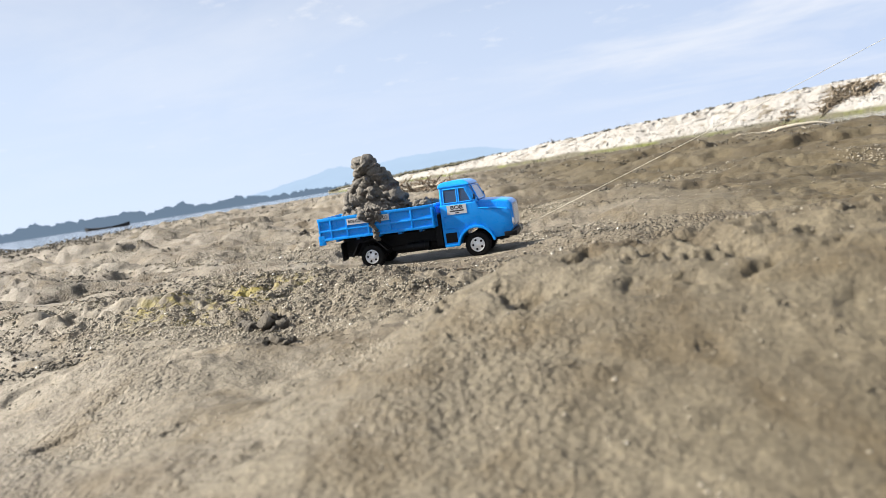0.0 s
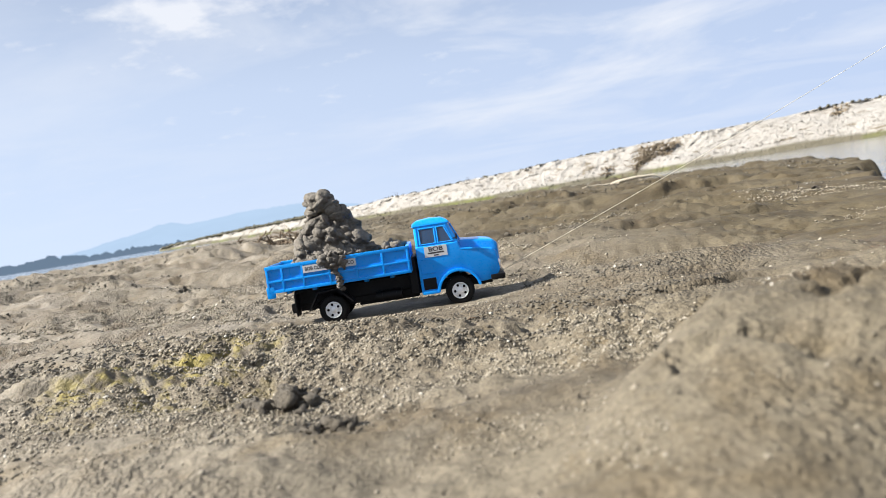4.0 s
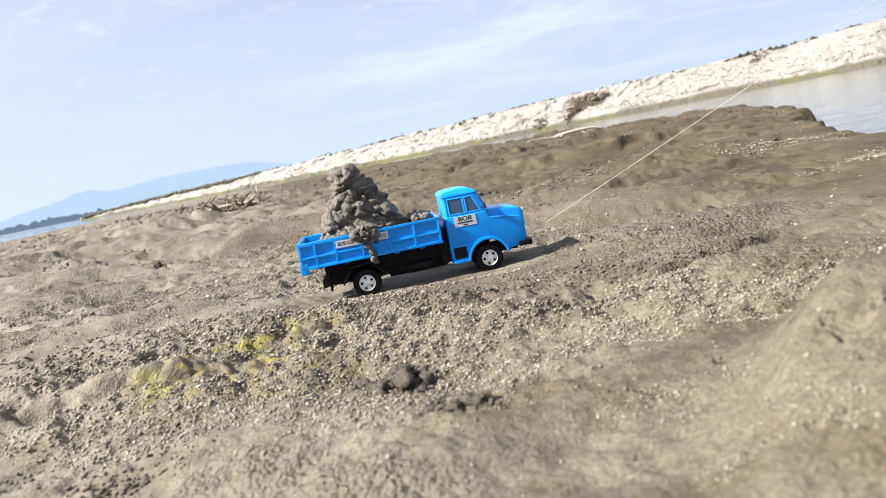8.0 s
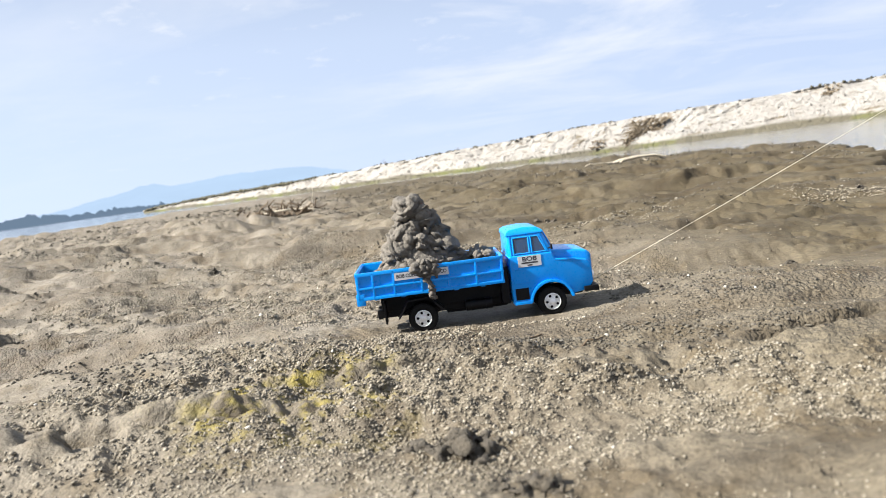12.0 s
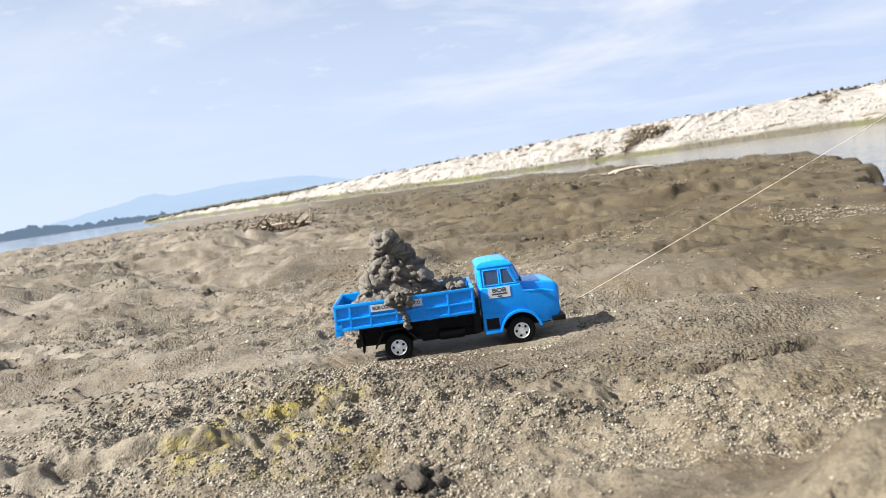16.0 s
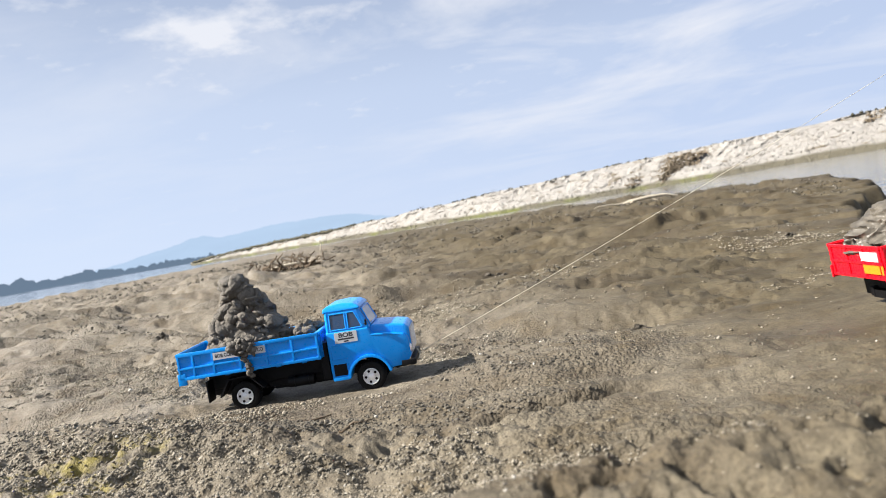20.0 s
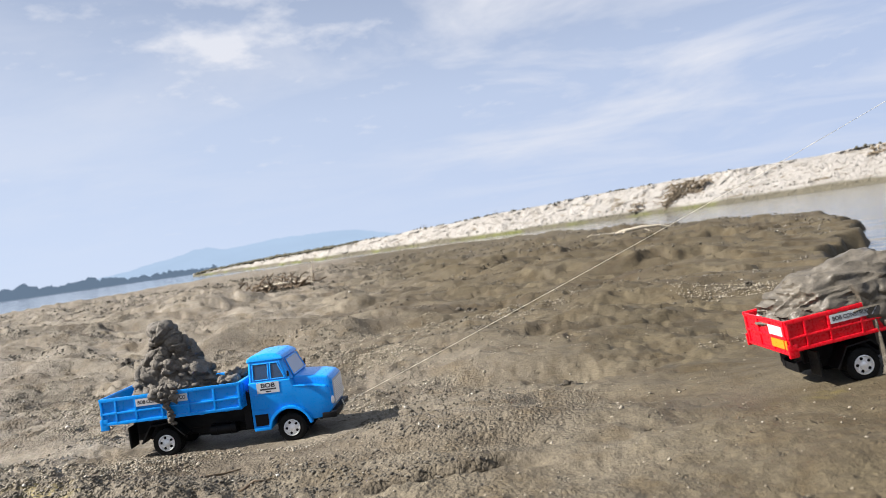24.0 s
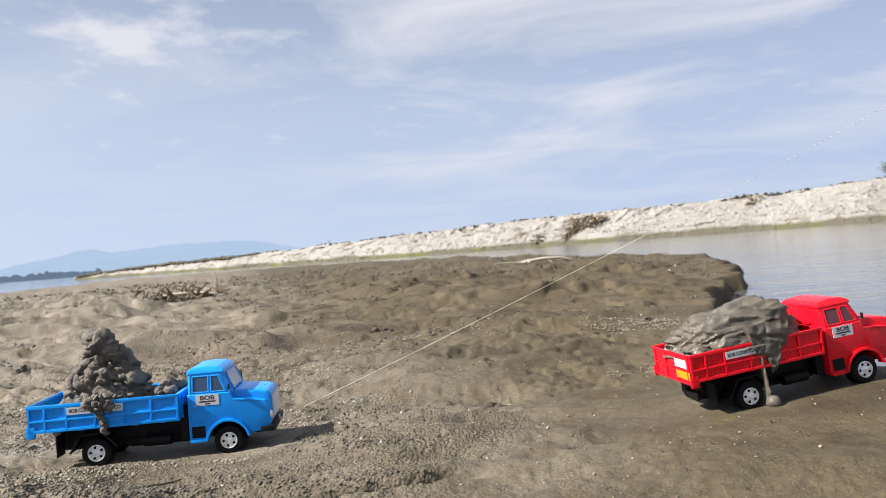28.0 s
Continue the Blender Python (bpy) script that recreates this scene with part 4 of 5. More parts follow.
        box(b, 78.5, 82.5, min(y * 26, y * 27.2), max(y * 26, y * 27.2), A + 29.5, A + 30.6, 0.3, 1)
        part("door_handle", mm(b), paint, body)
        # step recess: a black plate on the body stands in for its shade
        b = bmesh.new()
        box(b, 77.5, 88.5, min(y * 25.6, y * 26.25), max(y * 25.6, y * 26.25), A + 4.5, A + 14)
        part("step_recess_shade", mm(b), BLACK, body, "black plate standing in for the shaded step opening under the door")
        b = bmesh.new()
        box(b, 76, 90, min(y * 22, y * 27.4), max(y * 22, y * 27.4), A + 0.6, A + 3.4, 0.6, 2)
        part("step", mm(b), paint, body, smooth=40)
        # wing lip over the front wheel
        g = side_strip(arc(107, A, 16.4, 176, 8, 16), min(y * 22, y * 28.4), max(y * 22, y * 28.4), 2.4)
        bmesh.ops.bevel(g, geom=g.edges[:], offset=0.5, segments=2, affect="EDGES", clamp_overlap=True)
        part("wing_lip", mm(g), paint, body, smooth=40)
        # crease along the bonnet's side
        b = bmesh.new()
        tube(b, [(111, y * 25.0, A + 34.2), (126, y * 24.2, A + 32.6), (138.5, y * 22.6, A + 30.0)], [1.2, 1.2, 0.9], 8)
        part("bonnet_crease", mm(b), paint, body, smooth=60)
        # door sticker with bars for the small print
        b = bmesh.new()
        yy = sorted((y * (half + 0.05), y * (half + 0.35)))
        box(b, 82, 101, yy[0], yy[1], A + 31.3, A + 40.2)
        st = part("door_sticker", mm(b), STICKER, body, "white door sticker with black lettering")
        lettering("sticker_letters", "BOB", 0.0050, (91.5 * MM, y * (half + 0.4) * MM, (A + 37.6) * MM), "right" if y < 0 else "left", st, INK, 1.25)
        b = bmesh.new()
        for x, w in ((91.5, 13.5),):
            box(b, x - w / 2, x + w / 2, *sorted((y * (half + 0.3), y * (half + 0.42))), A + 33.9, A + 35.1)
        box(b, 89.5, 93.5, *sorted((y * (half + 0.3), y * (half + 0.42))), A + 32.0, A + 33.0)
        part("sticker_print", mm(b), INK, st)
        # mirror stub
        b = bmesh.new()
        tube(b, [(108, y * 24, A + 44), (110, y * 27.5, A + 45)], 0.5, 6)
        box(b, 109.4, 110.8, min(y * 26.6, y * 29), max(y * 26.6, y * 29), A + 43.4, A + 48, 0.4, 1)
        part("mirror", mm(b), BLACK, body)
    b = bmesh.new()
    q = [(112.0, -19.5, A + 42.4), (112.0, 19.5, A + 42.4), (106.0, 17.2, A + 56.2), (106.0, -17.2, A + 56.2)]
    vs = [b.verts.new((x + 0.5, y, z + 0.2)) for x, y, z in q]
    vi = [b.verts.new((x - 1.2, y, z - 0.4)) for x, y, z in q]
    b.faces.new(vs); b.faces.new(vi[::-1])
    for k in range(4):
        b.faces.new((vs[k], vs[(k + 1) % 4], vi[(k + 1) % 4], vi[k]))
    bmesh.ops.recalc_face_normals(b, faces=b.faces[:])
    part("windscreen", mm(b), SCREEN, upper, "clear plastic windscreen")
    b = bmesh.new()
    for k in range(4):
        p0, p1 = Vector(q[k]) + Vector((0.5, 0, 0.2)), Vector(q[(k + 1) % 4]) + Vector((0.5, 0, 0.2))
        tube(b, [p0, p1], 0.7, 6)
    part("windscreen_frame", mm(b), paint, upper, smooth=50)
    # grille, lamps, bumper
    b = bmesh.new()
    box(b, 142.2, 144.2, -17, 17, A + 13.5, A + 34, 0.5, 2)
    gr = part("grille", mm(b), GRILLE, body, "grey slatted grille", smooth=40)
    for k in range(11):
        z = A + 15.4 + k * 1.65
        b = bmesh.new()
        box(b, 143.9, 144.6, -15.8, 15.8, z - 0.35, z + 0.35)
        part("grille_slat", mm(b), CHROME, gr)
    for y in (-1, 1):
        b = ring([(0, 0.05), (-0.5, 2.0), (0.2, 3.2), (1.2, 3.3)], 20)
        bmesh.ops.rotate(b, cent=(0, 0, 0), matrix=Matrix.Rotation(radians(90), 3, "Z"), verts=b.verts[:])
        bmesh.ops.translate(b, vec=(143.4, y * 20.6, A + 18), verts=b.verts[:])
        part("headlight", mm(b), CHROME, body, smooth=50)
    b = bmesh.new()
    box(b, 141, 146, -27, 27, A + 4.5, A + 9.5, 1.2, 2)
    box(b, 134, 143, -27.3, -24.8, A + 4.8, A + 9.2, 0.8, 2)
    box(b, 134, 143, 24.8, 27.3, A + 4.8, A + 9.2, 0.8, 2)
    part("bumper", mm(b), BLACK, top, "black front bumper", smooth=40)
    # seat bench inside
    b = bmesh.new()
    box(b, 79, 88, -20, 20, A + 41, A + 50, 1.5, 2)
    part("seat", mm(b), BLACK, body)
    return top


BLUE_POSE = Matrix.Translation((0, 0, -0.0006)) @ pose(0, 0, 0, 0, 0.56, 8.19)
RED_POSE = Matrix.Translation((RED_AT[0], RED_AT[1], 0.0075)) @ pose(0, 0, 0, 0, -5.6, 11.0)
blue_truck = toy_truck("toy_truck", BLUE, "blue", "bright blue plastic toy dump truck standing on damp sand", "BOB CONSTRUCTION CO", False)
blue_truck.matrix_world = BLUE_POSE
red_truck = toy_truck("toy_truck", RED, "red", "glossy red plastic toy dump truck near the water's edge", "BOB CONSTRUCTION CO", True)
red_truck.matrix_world = RED_POSE

# white pull string tied to the blue truck's bumper
b = bmesh.new()
s0, s1 = Vector((0.146, 0.0, 0.020)), Vector((1.75, 0.34, 0.68))
pts = []
for k in range(41):
    t = k / 40
    q = s0.lerp(s1, t)
    q.z -= 0.05 * 4 * t * (1 - t) * 0.5
    pts.append(q)
tube(b, pts, [0.00032 - 0.00014 * min(1, k / 20) for k in range(41)], 6)
tube(b, [Vector((0.1455, 0.002, 0.0235)), Vector((0.1475, 0.0, 0.0195)), Vector((0.1455, -0.002, 0.0155))], 0.0007, 6)
part("pull_string", b, STRING, blue_truck, "thin white cotton pull string")


# ---- loads of mud ----
def heap_reach(h, c):
    """How far the heap stands out at the height h: steep to the rear, a long shoulder towards the cab."""
    return np.where(c > 0, 51 * (1 - h) ** 0.95 + 5.0, 32 * (1 - h) ** 1.1 + 5.5)


def blue_load():
    rng = np.random.default_rng(21)
    P, S = [], []
    # cone of clods: broad foot in the bed, leaning tower above, tail of smaller clods towards the cab
    for k in range(380):
        h = rng.uniform(0, 1) ** 1.15
        z = 36 + 62 * h
        a, rr = rng.uniform(0, 6.283), math.sqrt(rng.uniform(0.3, 1))
        x = -1 + math.cos(a) * rr * heap_reach(h, math.cos(a))
        y = -3 + math.sin(a) * min((29 * (1 - h) ** 1.0 + 3.6) * rr, 19 if z < 52 else 25)
        P.append((x, y, z)); S.append(rng.uniform(1.6, 3.9) * (1.0 + 0.25 * h))
    for k in range(90):
        h = rng.uniform(0.28, 1.0)
        a = rng.uniform(0, 6.283)
        rr = (17 * (1 - h) + 3.4) * rng.uniform(0.6, 1)
        P.append((-1 + math.cos(a) * heap_reach(h, math.cos(a)) * rng.uniform(0.6, 0.95), -4 + math.sin(a) * rr * 1.15, 38 + 65 * h)); S.append(rng.uniform(5.0, 8.4))
    for k in range(170):
        x = rng.uniform(-41, 61)
        P.append((x, rng.uniform(-21, 21), 35 + rng.uniform(0, 9) + 8 * math.exp(-((x - 10) / 22) ** 2))); S.append(rng.uniform(3, 6))
    for k in range(60):
        P.append((rng.uniform(42, 61), rng.uniform(-21, 21), 45 + rng.uniform(0, 8))); S.append(rng.uniform(2.4, 4.6))
    # spill over the near side
    for k in range(44):
        P.append((8 + rng.normal(0, 4.5), -27 - rng.uniform(0, 6.0), 50 + rng.normal(0, 3.6))); S.append(rng.uniform(2.2, 4.4))
    for k in range(16):
        t = k / 15
        P.append((7 + 3 * t + rng.uniform(-1.2, 1.2), -32.0 + rng.uniform(-0.6, 0.6), 45 - 20 * t)); S.append(rng.uniform(1.7, 2.8))
    P, S = np.array(P) * MM, np.array(S) * MM
    P[:, 2] += AXLE * MM * 0.35
    top = new("mud_load")
    # the larger outer clods one by one, the rest as one crumbly mass
    pick = np.argsort(-S * (1 + 4 * (P[:, 1] < -0.002)))[:150]
    for k in pick:
        cv, cf0 = lumps(P[k:k + 1], S[k:k + 1], 3, rng, 0.45, 0.85)
        sheet("clod", cv, cf0, MUD).parent = top
    rest = np.setdiff1d(np.arange(len(S)), pick)
    v, f = lumps(P[rest], S[rest], 2, rng, 0.55, 0.85)
    # solid core
    n = 110
    u = np.linspace(0, 2 * np.pi, n, endpoint=False)
    hh = np.linspace(0, 1, 54)
    U, Hh = np.meshgrid(u, hh)
    sp = (28.5 * (1 - Hh) ** 1.15 + 3.0) * (1 + 0.16 * np.abs(fbm(np.cos(U) * 4, Hh * 9 + np.sin(U) * 4, 3)) + 0.07 * fbm(np.cos(U) * 13, Hh * 30 + np.sin(U) * 13, 2))
    core = np.stack([-1 + np.cos(U) * sp / (28.5 * (1 - Hh) ** 1.15 + 3.0) * heap_reach(Hh, np.cos(U)) * 0.99, -2 + np.clip(np.sin(U) * sp * 1.04, -25.5, 25), 37 + 62 * Hh], -1).reshape(-1, 3) * MM
    cf = grid_faces(54, n, wrap=True)
    tri = np.concatenate([cf[:, [0, 1, 2]], cf[:, [0, 2, 3]]])
    sheet("mud_mass", np.concatenate([v, core]), np.concatenate([f, tri + len(v)]), MUD).parent = top
    top.matrix_world = BLUE_POSE
    return tagged(top, "tall heap of drying grey mud clods in the blue bed", "mud heap")


blue_load()


def red_load():
    top = new("mud_load")
    # one loaf of clay over the whole bed, pressed and folded
    b = bmesh.new()
    bmesh.ops.create_icosphere(b, subdivisions=6, radius=1)
    for v in b.verts:
        d = v.co.normalized()
        k = 1 + 0.16 * noise.noise(d * 1.9 + Vector((3, 1, 7))) + 0.09 * noise.noise(d * 4.6) + 0.022 * noise.noise(d * 15)
        fold = noise.noise(Vector((d.x * 3.2 + d.z * 1.5, d.y * 3.0, d.z * 5.2)))
        k += 0.07 * max(0.0, 0.22 - abs(fold)) / 0.22
        # squared off along the bed, highest past the middle
        sx = math.copysign(abs(d.x) ** 0.82, d.x)
        sy = math.copysign(abs(d.y) ** 0.80, d.y)
        lift = 1 + 0.22 * d.x - 0.30 * max(0.0, d.x - 0.62)
        v.co = (9 + 56 * sx * k, max(-33.0, min(29.0, 29 * sy * k)), AXLE + 40 + (31 * lift if d.z > 0 else 14) * d.z * k)
    part("mud_mass", mm(b), WETMUD, top, smooth=70)
    # wet coat slumped over the near side, thinning to a drip on the wheel
    nx, nz = 110, 90
    X, V = np.meshgrid(np.linspace(-14, 50, nx), np.linspace(0, 1, nz))
    ZZ = AXLE + 57 - 68 * V
    reach = 0.64 - 0.025 * np.abs(X - 20) + 0.20 * fbm(X / 9 + 5, X * 0 + 2, 3)
    drip = np.maximum(0, 1 - np.abs(X - 10 - 5 * V) / (3.4 + 3.6 * smooth(0.85, 1.0, V))) * 1.1
    thick = np.maximum(smooth(-0.06, 0.10, reach - V), np.where(V < 0.97, np.minimum(1, drip), 0))
    wet = -26.5 - thick * (4.4 + 2.4 * np.abs(fbm(X / 10, ZZ / 8, 2))) + 1.2 * smooth(0.10, 0.0, V)
    run = sheet("mud_run", np.stack([X, wet, ZZ], -1).reshape(-1, 3) * MM, grid_faces(nz, nx), WETMUD)
    keep = bmesh.new()
    keep.from_mesh(run.data)
    bmesh.ops.delete(keep, geom=[v for v in keep.verts if v.co.y > -0.0278], context="VERTS")
    keep.to_mesh(run.data)
    keep.free()
    run.parent = top
    run["label"] = "wet mud run down the side"
    b = bmesh.new()
    bmesh.ops.create_icosphere(b, subdivisions=3, radius=5.6)
    for v in b.verts:
        v.co *= 1 + 0.12 * noise.noise(v.co * 0.25)
    bmesh.ops.translate(b, vec=(16, -31, AXLE - 7), verts=b.verts[:])
    part("mud_blob", mm(b), WETMUD, top, "round blob of mud against the rear wheel", smooth=60)
    top.matrix_world = RED_POSE
    return tagged(top, "lumpy heap of wet grey-brown mud slumped over the red bed", "mud heap")


red_load()

# ---- on the flat ----


def crack_distance(x, y):
    """Metres to the nearest crack's line."""
    best = np.full(x.shape, 9.0)
    for ax, ay, bx, by in CRACKS:
        dx, dy = bx - ax, by - ay
        t = np.clip(((x - ax) * dx + (y - ay) * dy) / (dx * dx + dy * dy), 0, 1)
        best = np.minimum(best, np.hypot(x - ax - t * dx, y - ay - t * dy))
    return best


def clods():
    """Loose crumbs and pellets of sand over the near flat."""
    rng = np.random.default_rng(3)
    n = 560000
    r = 0.16 + 1.25 * rng.uniform(0, 1, n) ** 1.1
    a = np.radians(rng.uniform(-58, 58, n))
    x, y = 0.25 + np.sin(a) * r, -0.62 + np.cos(a) * r
    # crowded in patches, thinning out between them
    patch = fbm(x * 3.0 + 31, y * 4.6 + 2, 3) + 0.45 * fbm(x * 19 + 3, y * 28, 3) - 0.30 * smooth(0.15, 0.5, x)
    ok = rng.uniform(0, 1, n) < 0.02 * (1 - 0.85 * smooth(0.25, 0.5, x)) + 0.85 * smooth(0.10, 0.42, patch) * (1 - 0.8 * smooth(0.8, 1.4, r))
    ok &= (shore_distance(x, y) > 0.03) & (crack_distance(x, y) > 0.013)
    ok &= ~((np.abs(x - 0.045) < 0.115) & (np.abs(y - 0.008) < 0.036)) & ~((np.abs(x - RED_AT[0] - 0.05) < 0.115) & (np.abs(y - RED_AT[1] - 0.01) < 0.036))
    x, y, r = x[ok], y[ok], r[ok]
    s = (0.00048 + 0.00072 * rng.uniform(0, 1, len(x)) ** 2.5) * (0.5 + 0.5 * smooth(0.2, 0.6, r)) + 0.0007 * np.maximum(r - 0.55, 0) * rng.uniform(0.4, 1.2, len(x))
    p = np.stack([x, y, land(x, y) + s * 0.2], -1)
    v, f = lumps(p, s * 1.25, 0, rng, 0.9, 0.7)
    ob = sheet("sand_clods", v, f, CLODS, smooth=False)
    return tagged(ob, "loose crumbs and pellets of damp sand", "sand crumbs", kind="stuff")


clods()


def crust_crumbs():
    """Broken crust in streaks over the middle of the flat, coloured dark also for small shadows."""
    rng = np.random.default_rng(33)
    n = 190000
    r = 0.42 + 6.5 * rng.uniform(0, 1, n) ** 1.5
    a = np.radians(rng.uniform(-58, 45, n))
    x, y = 0.25 + np.sin(a) * r, -0.62 + np.cos(a) * r
    streak = fbm(x * 3.6 + 12 + y, y * 13 + 7, 3, 0.6) + 0.10 * rng.normal(size=n)
    ok = (streak > 0.20 + 0.5 * smooth(0.20, 0.35, x) * smooth(0.7, 0.4, y)) & (shore_distance(x, y) > 0.04)
    ok &= ~((np.abs(x - 0.045) < 0.115) & (np.abs(y - 0.008) < 0.036)) & ~((np.abs(x - RED_AT[0] - 0.05) < 0.115) & (np.abs(y - RED_AT[1] - 0.01) < 0.036))
    x, y, r = x[ok], y[ok], r[ok]
    s = (0.0010 + 0.0014 * rng.uniform(0, 1, len(x)) ** 2) * (0.30 + r * 0.60)
    p = np.stack([x, y, land(x, y) + s * 0.3], -1)
    v, f = lumps(p, s, 1, rng, 0.8, 0.7)
    ob = sheet("crust_crumbs", v, f, CRUST_SHADE, smooth=False)
    return tagged(ob, "streaks of broken crust on the damp flat, dark also for small shadows", "sand crumbs", kind="stuff")


crust_crumbs()


def clod_heap(x, y, size, count, seed, label):
    rng = np.random.default_rng(seed)
    top = new("mud_clod")
    top.location = (x, y, on_ground(x, y))
    tagged(top, label, "mud clod", "mud clods on the flat")
    for k in range(count):
        gx, gy = rng.normal(0, 0.48) * size, rng.normal(0, 0.34) * size
        s = size * (0.07 + 0.17 * rng.uniform() ** 2)
        z = on_ground(x + gx, y + gy) - top.location.z + s * 0.3 + max(0, 0.30 * size - math.hypot(gx, gy) * 0.6) * rng.uniform(0.5, 1)
        v, f = lumps(np.array([[gx, gy, z]]), np.array([s]), 2, rng, 1.1, 0.75)
        ob = sheet("crumb", v, f, DARKMUD, smooth=False)
        ob.parent = top


clod_heap(0.055, -0.262, 0.017, 60, 1, "crumbled dark mud clod on the sand")
clod_heap(0.085, -0.300, 0.014, 26, 2, "small crumbled mud clod on the sand")
clod_heap(-0.18, -0.16, 0.014, 10, 3, "small crumbled mud clod on the sand")
clod_heap(0.34, 0.10, 0.014, 10, 4, "small crumbled mud clod on the sand")
clod_heap(-0.45, 0.55, 0.022, 9, 5, "broken piece of dark crusted mud on the sand")
clod_heap(0.62, 0.55, 0.020, 9, 7, "broken piece of dark crusted mud on the sand")
clod_heap(0.15, 0.80, 0.024, 10, 9, "broken piece of dark crusted mud on the sand")


def crooked(rng, a, b, n, wob, r0, r1, bm):
    a, b = Vector(a), Vector(b)
    pts = [a.lerp(b, k / n) + Vector(rng.normal(0, wob, 3)) * (0 if k in (0,) else 1) for k in range(n + 1)]
    tube(bm, pts, [r0 + (r1 - r0) * k / n for k in range(n + 1)], 6)


def ground_twig(x0, y0, x1, y1, r, seed):
    rng = np.random.default_rng(seed)
    b = bmesh.new()
    n = 7
    pts = []
    for k in range(n + 1):
        t = k / n
        x, y = x0 + (x1 - x0) * t + rng.normal(0, 0.0016), y0 + (y1 - y0) * t + rng.normal(0, 0.0016)
        pts.append((x, y, on_ground(x, y) + r * 0.7))
    tube(b, pts, [r * (1 - 0.6 * k / n) for k in range(n + 1)], 6)
    ob = part("twig", b, TWIG, smooth=60)
    tagged(ob, "thin dark dead twig lying on the sand", "twig", "twigs on the sand")


ground_twig(0.070, -0.090, 0.098, -0.078, 0.0011, 1)
ground_twig(0.118, -0.120, 0.136, -0.108, 0.0011, 2)
ground_twig(0.42, -0.30, 0.435, -0.29, 0.0014, 4)


def driftwood():
    rng = np.random.default_rng(14)
    cx, cy = -1.15, 2.70
    top = new("driftwood_pile")
    top.matrix_world = Matrix.Translation((cx, cy, on_ground(cx, cy))) @ Matrix.Diagonal((0.6, 0.6, 0.6, 1))
    tagged(top, "bleached driftwood branch tangled with brown dead brush on the flat", "driftwood")
    b = bmesh.new()
    pts = [(-0.16, 0.0, 0.03), (-0.05, 0.02, 0.05), (0.1, 0.0, 0.055), (0.27, 0.03, 0.045), (0.40, 0.0, 0.02)]
    tube(b, pts, [0.007, 0.010, 0.010, 0.007, 0.004], 8)
    part("branch", b, PALEWOOD, top, "bleached pale branch", smooth=60)
    for k in range(46):
        b = bmesh.new()
        x, y = rng.uniform(-0.35, 0.30), rng.uniform(-0.12, 0.12)
        dx, dz = rng.uniform(-0.2, 0.2), rng.uniform(0.0, 0.13)
        crooked(rng, (x, y, 0.012), (x + dx, y + rng.uniform(-0.08, 0.08), max(0.01, 0.02 + dz)), 5, 0.014, 0.011, 0.005, b)
        part("stick", b, TWIG, top, smooth=60)
    b = bmesh.new()
    crooked(rng, (0.33, 0.0, 0.0), (0.35, 0.01, 0.21), 6, 0.003, 0.005, 0.003, b)
    part("upright_stick", b, PALEWOOD, top, "thin pale stick standing upright", smooth=60)


driftwood()


def lone_branch(x, y, length):
    """A bleached forked branch washed up on the flat."""
    rng = np.random.default_rng(24)
    top = new("driftwood_branch")
    top.matrix_world = Matrix.Translation((x, y, on_ground(x, y))) @ pose(0, 0, 0, 0, 0, 8)
    tagged(top, "bleached bare branch washed up on the damp sand", "driftwood")
    k = length
    b = bmesh.new()
    tube(b, [(-0.5 * k, 0, 0.02 * k), (-0.3 * k, 0.01, 0.06 * k), (0, 0.0, 0.085 * k), (0.3 * k, 0.01, 0.08 * k), (0.5 * k, 0, 0.03 * k)], [0.020 * k, 0.032 * k, 0.030 * k, 0.022 * k, 0.008 * k], 8)
    part("branch", b, PALEWOOD, top, smooth=60)
    for a0, a1, z1 in ((-0.45, -0.95, 0.01), (-0.25, -0.42, 0.0), (0.05, 0.16, -0.01)):
        b = bmesh.new()
        crooked(rng, (a0 * k, 0, 0.05 * k), (a1 * k, -0.02, z1 * k + 0.012), 5, 0.006, 0.016 * k, 0.007 * k, b)
        part("fork", b, PALEWOOD, top, smooth=60)
    for n in range(9):
        b = bmesh.new()
        q = rng.uniform(-0.25, 0.2)
        crooked(rng, (q * k, 0.02, 0.02), ((q + rng.uniform(-0.1, 0.1)) * k, 0.03, rng.uniform(0.10, 0.24) * k), 4, 0.006, 0.010 * k, 0.004 * k, b)
        part("dead_stem", b, TWIG, top)


lone_branch(0.80, 3.40, 0.34)

# ---- on the bank and the river ----


def brush_heap(bearing, v, size, count, seed, label):
    rng = np.random.default_rng(seed)
    c = bank_point(np.array([bearing]), np.array([v]))[0]
    top = new("brush_heap")
    top.location = Vector(c)
    tagged(top, label, "dead brush", "brush on the bank")
    for k in range(count):
        b = bmesh.new()
        a = rng.uniform(-1, 1)
        up = rng.uniform(-0.34, 0.20)
        p = (a * size * 0.45 + up * 0.5 * size, -0.06 + up * 0.55 + rng.uniform(-0.05, 0.05), (up + 0.08) * size)
        q = (p[0] - rng.uniform(-0.1, 0.45) * size, p[1] - rng.uniform(0.0, 0.16), p[2] - rng.uniform(-0.06, 0.22) * size)
        crooked(rng, p, q, 4, 0.03, 0.026, 0.009, b)
        part("stick", b, ROOTS, top)


brush_heap(11.5, 0.33, 1.25, 190, 1, "tangle of dead roots and brush on the sand bank")
brush_heap(7.5, 0.25, 0.5, 16, 2, "small tangle of dead brush on the sand bank")
brush_heap(24.5, 0.40, 0.5, 20, 3, "small tangle of dead brush on the sand bank")


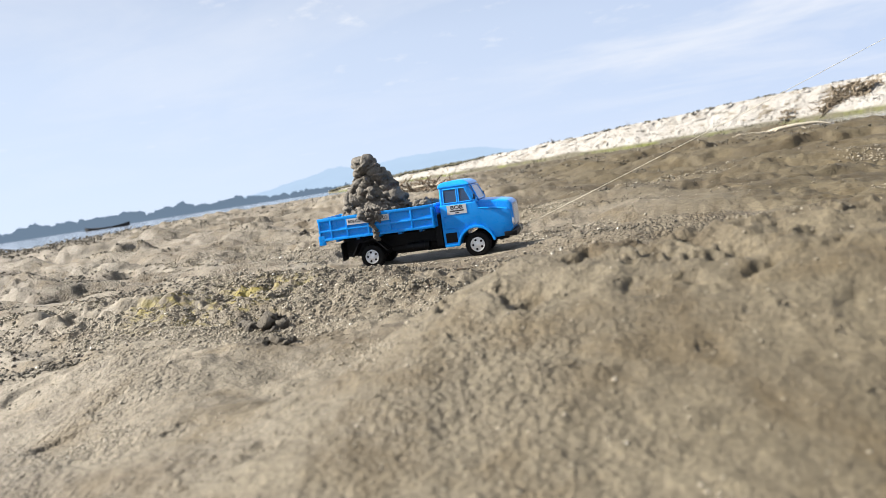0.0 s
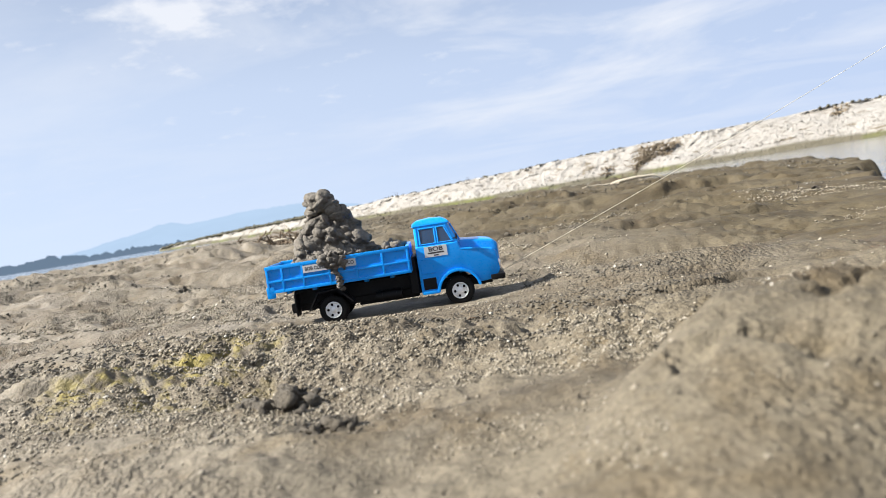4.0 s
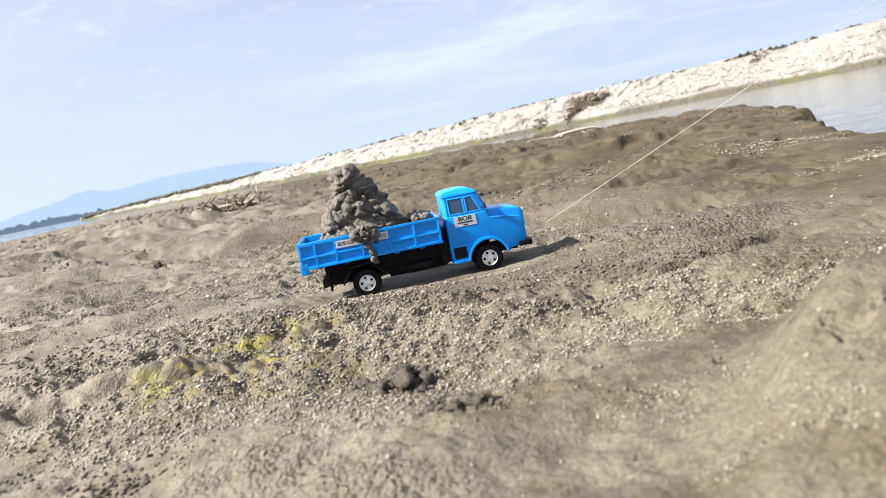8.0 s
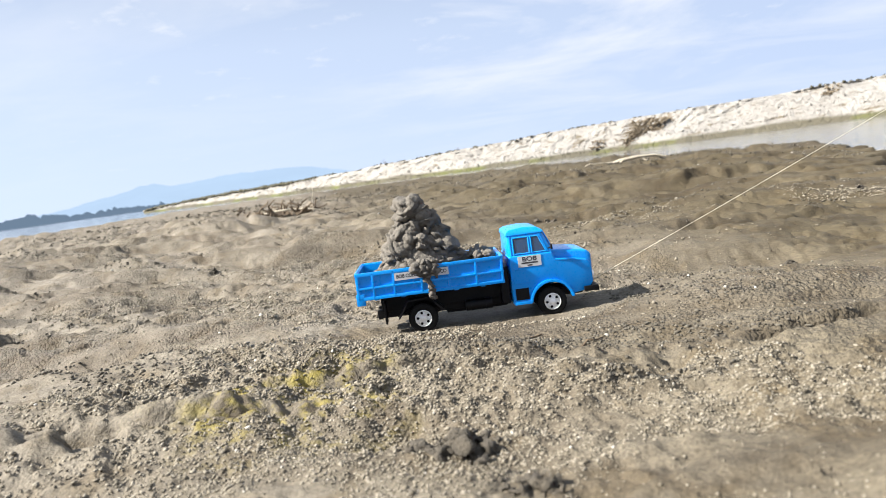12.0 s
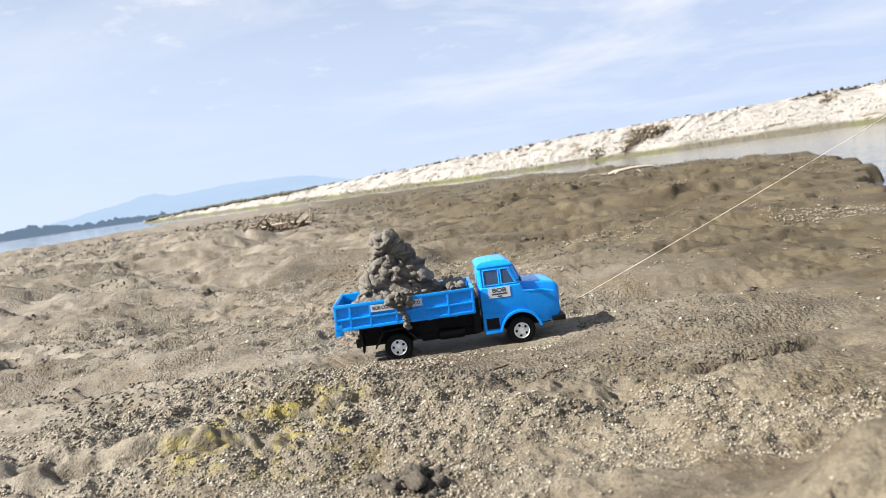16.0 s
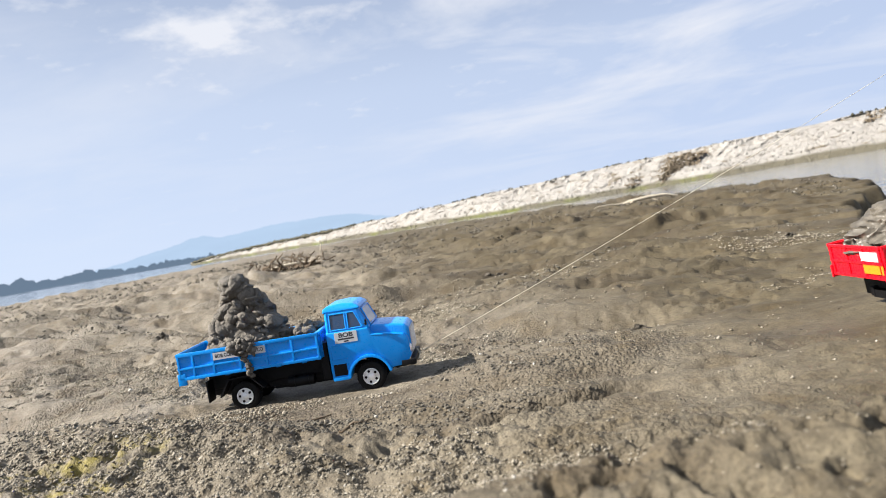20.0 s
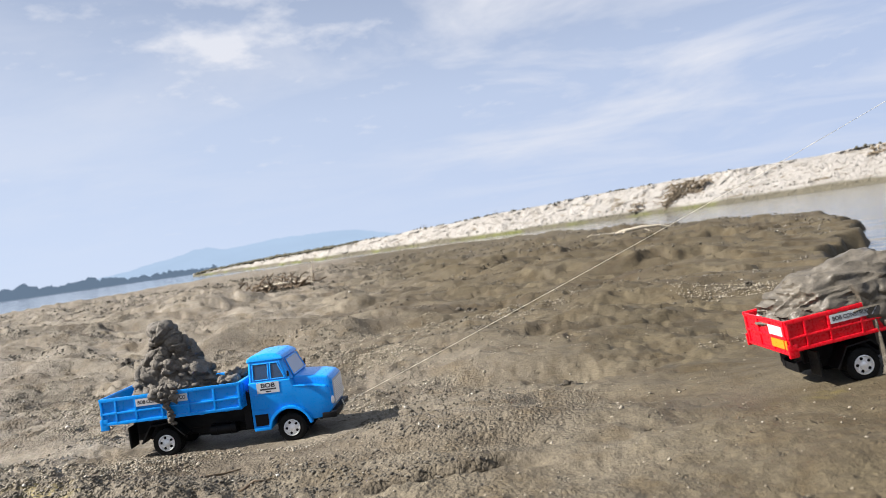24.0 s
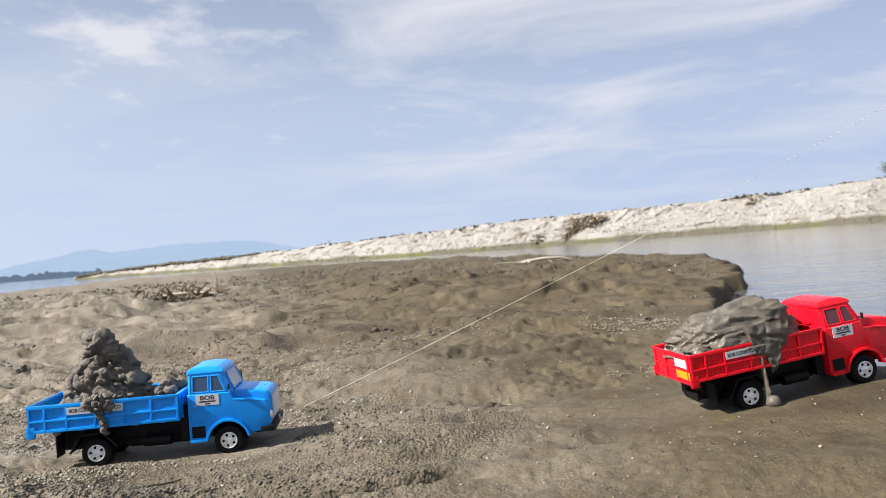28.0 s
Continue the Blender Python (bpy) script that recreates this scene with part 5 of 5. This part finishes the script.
def shrub(bearing, v, height, seed, label, leafy=True):
    rng = np.random.default_rng(seed)
    c = bank_point(np.array([bearing]), np.array([v]))[0]
    top = new("shrub")
    top.location = Vector(c)
    tagged(top, label, "shrub", "shrubs on the bank")
    b = bmesh.new()
    tips = []
    for k in range(9):
        a = rng.uniform(0, 6.28)
        q = (math.cos(a) * height * 0.5, math.sin(a) * height * 0.4, height * rng.uniform(0.5, 1.0))
        crooked(rng, (0, 0, -0.06), q, 4, 0.02 * height, 0.022 * height, 0.008 * height, b)
        tips.append(q)
    part("stems", b, TWIG, top)
    if leafy:
        t = np.array(tips)
        p = t[rng.integers(0, len(t), 420)] * rng.uniform(0.5, 1.05, (420, 1)) + rng.normal(0, 0.10 * height, (420, 3))
        p[:, 2] = np.maximum(p[:, 2], 0.02)
        v2, f2 = lumps(p, rng.uniform(0.02, 0.055, 420) * height, 1, rng, 0.6, 0.4)
        o = sheet("crown", v2, f2, LEAF, smooth=False)
        o.parent = top


shrub(33.5, 0.56, 0.42, 1, "dark green leafy shrub on the bank's crest")
shrub(34.8, 0.57, 0.50, 2, "dark green leafy shrub on the bank's crest")
shrub(36.5, 0.57, 0.46, 3, "dark green leafy shrub on the bank's crest")
shrub(-11.0, 0.56, 0.20, 4, "small bare dead shrub on the bank's crest", False)
shrub(-4.5, 0.56, 0.14, 5, "small bare dead shrub on the bank's crest", False)


def crest_grass():
    """Dry grass and weed along the crest, thick at the low far end."""
    rng = np.random.default_rng(6)
    be = np.concatenate([rng.uniform(-30.8, -17, 2400), rng.uniform(-19, 40, 600)])
    be = be[(fbm(be * 0.8, be * 0 + 1, 3) > -0.12) | (be < -19)]
    vv = rng.uniform(0.53, 0.60, len(be))
    p = bank_point(be, vv)
    s = rng.uniform(0.03, 0.08, len(be)) * np.where(be < -19, 1.5, 0.8)
    p[:, 2] += s * 0.2
    v, f = lumps(p, s, 1, rng, 0.7, 0.6)
    ob = sheet("crest_grass", v, f, DRYGRASS, smooth=False)
    tagged(ob, "dry dark grass and weed along the bank's crest", "grass", kind="stuff")


crest_grass()


def slump_blocks():
    """Broken blocks and hollows of sand low on the bank's face."""
    rng = np.random.default_rng(16)
    be = rng.uniform(-24, 42, 900)
    vv = 0.14 + 0.22 * rng.uniform(0, 1, 900) ** 2
    p = bank_point(be, vv)
    v, f = lumps(p, rng.uniform(0.02, 0.05, 900), 1, rng, 0.6, 0.5)
    ob = sheet("slumped_sand", v, f, BANK, smooth=False)
    tagged(ob, "crumbled blocks of pale sand slumped on the bank", "sand blocks", kind="stuff")


slump_blocks()


def boat(x, y, heading, length):
    top = new("boat")
    top.matrix_world = pose(x, y, WATER_Z - 0.03, 0, 0, heading)
    tagged(top, "long low dark wooden river boat lying on the water", "boat")
    b = bmesh.new()
    rows = []
    for k in range(13):
        t = k / 12 * 2 - 1
        w = length * 0.075 * (1 - t ** 4) + 0.01
        sheer = length * (0.04 + 0.05 * t * t)
        rows.append([b.verts.new((t * length / 2, s * w * k2, z)) for s, k2, z in ((-1, 1, sheer), (-1, 0.7, 0.0), (1, 0.7, 0.0), (1, 1, sheer), (1, 0.85, sheer - 0.02), (0, 0.5, length * 0.02), (-1, 0.85, sheer - 0.02))])
    for p, q in zip(rows, rows[1:]):
        for k in range(7):
            b.faces.new((p[k], p[(k + 1) % 7], q[(k + 1) % 7], q[k]))
    b.faces.new(rows[0][::-1]); b.faces.new(rows[-1])
    bmesh.ops.recalc_face_normals(b, faces=b.faces[:])
    part("hull", b, DARKHULL, top)
    for k in (-0.25, 0.0, 0.25):
        b = bmesh.new()
        box(b, k * length - 0.05, k * length + 0.05, -length * 0.07, length * 0.07, length * 0.035, length * 0.042)
        part("thwart", b, DARKHULL, top)


boat(-38.0, 33.0, 20, 3.2)
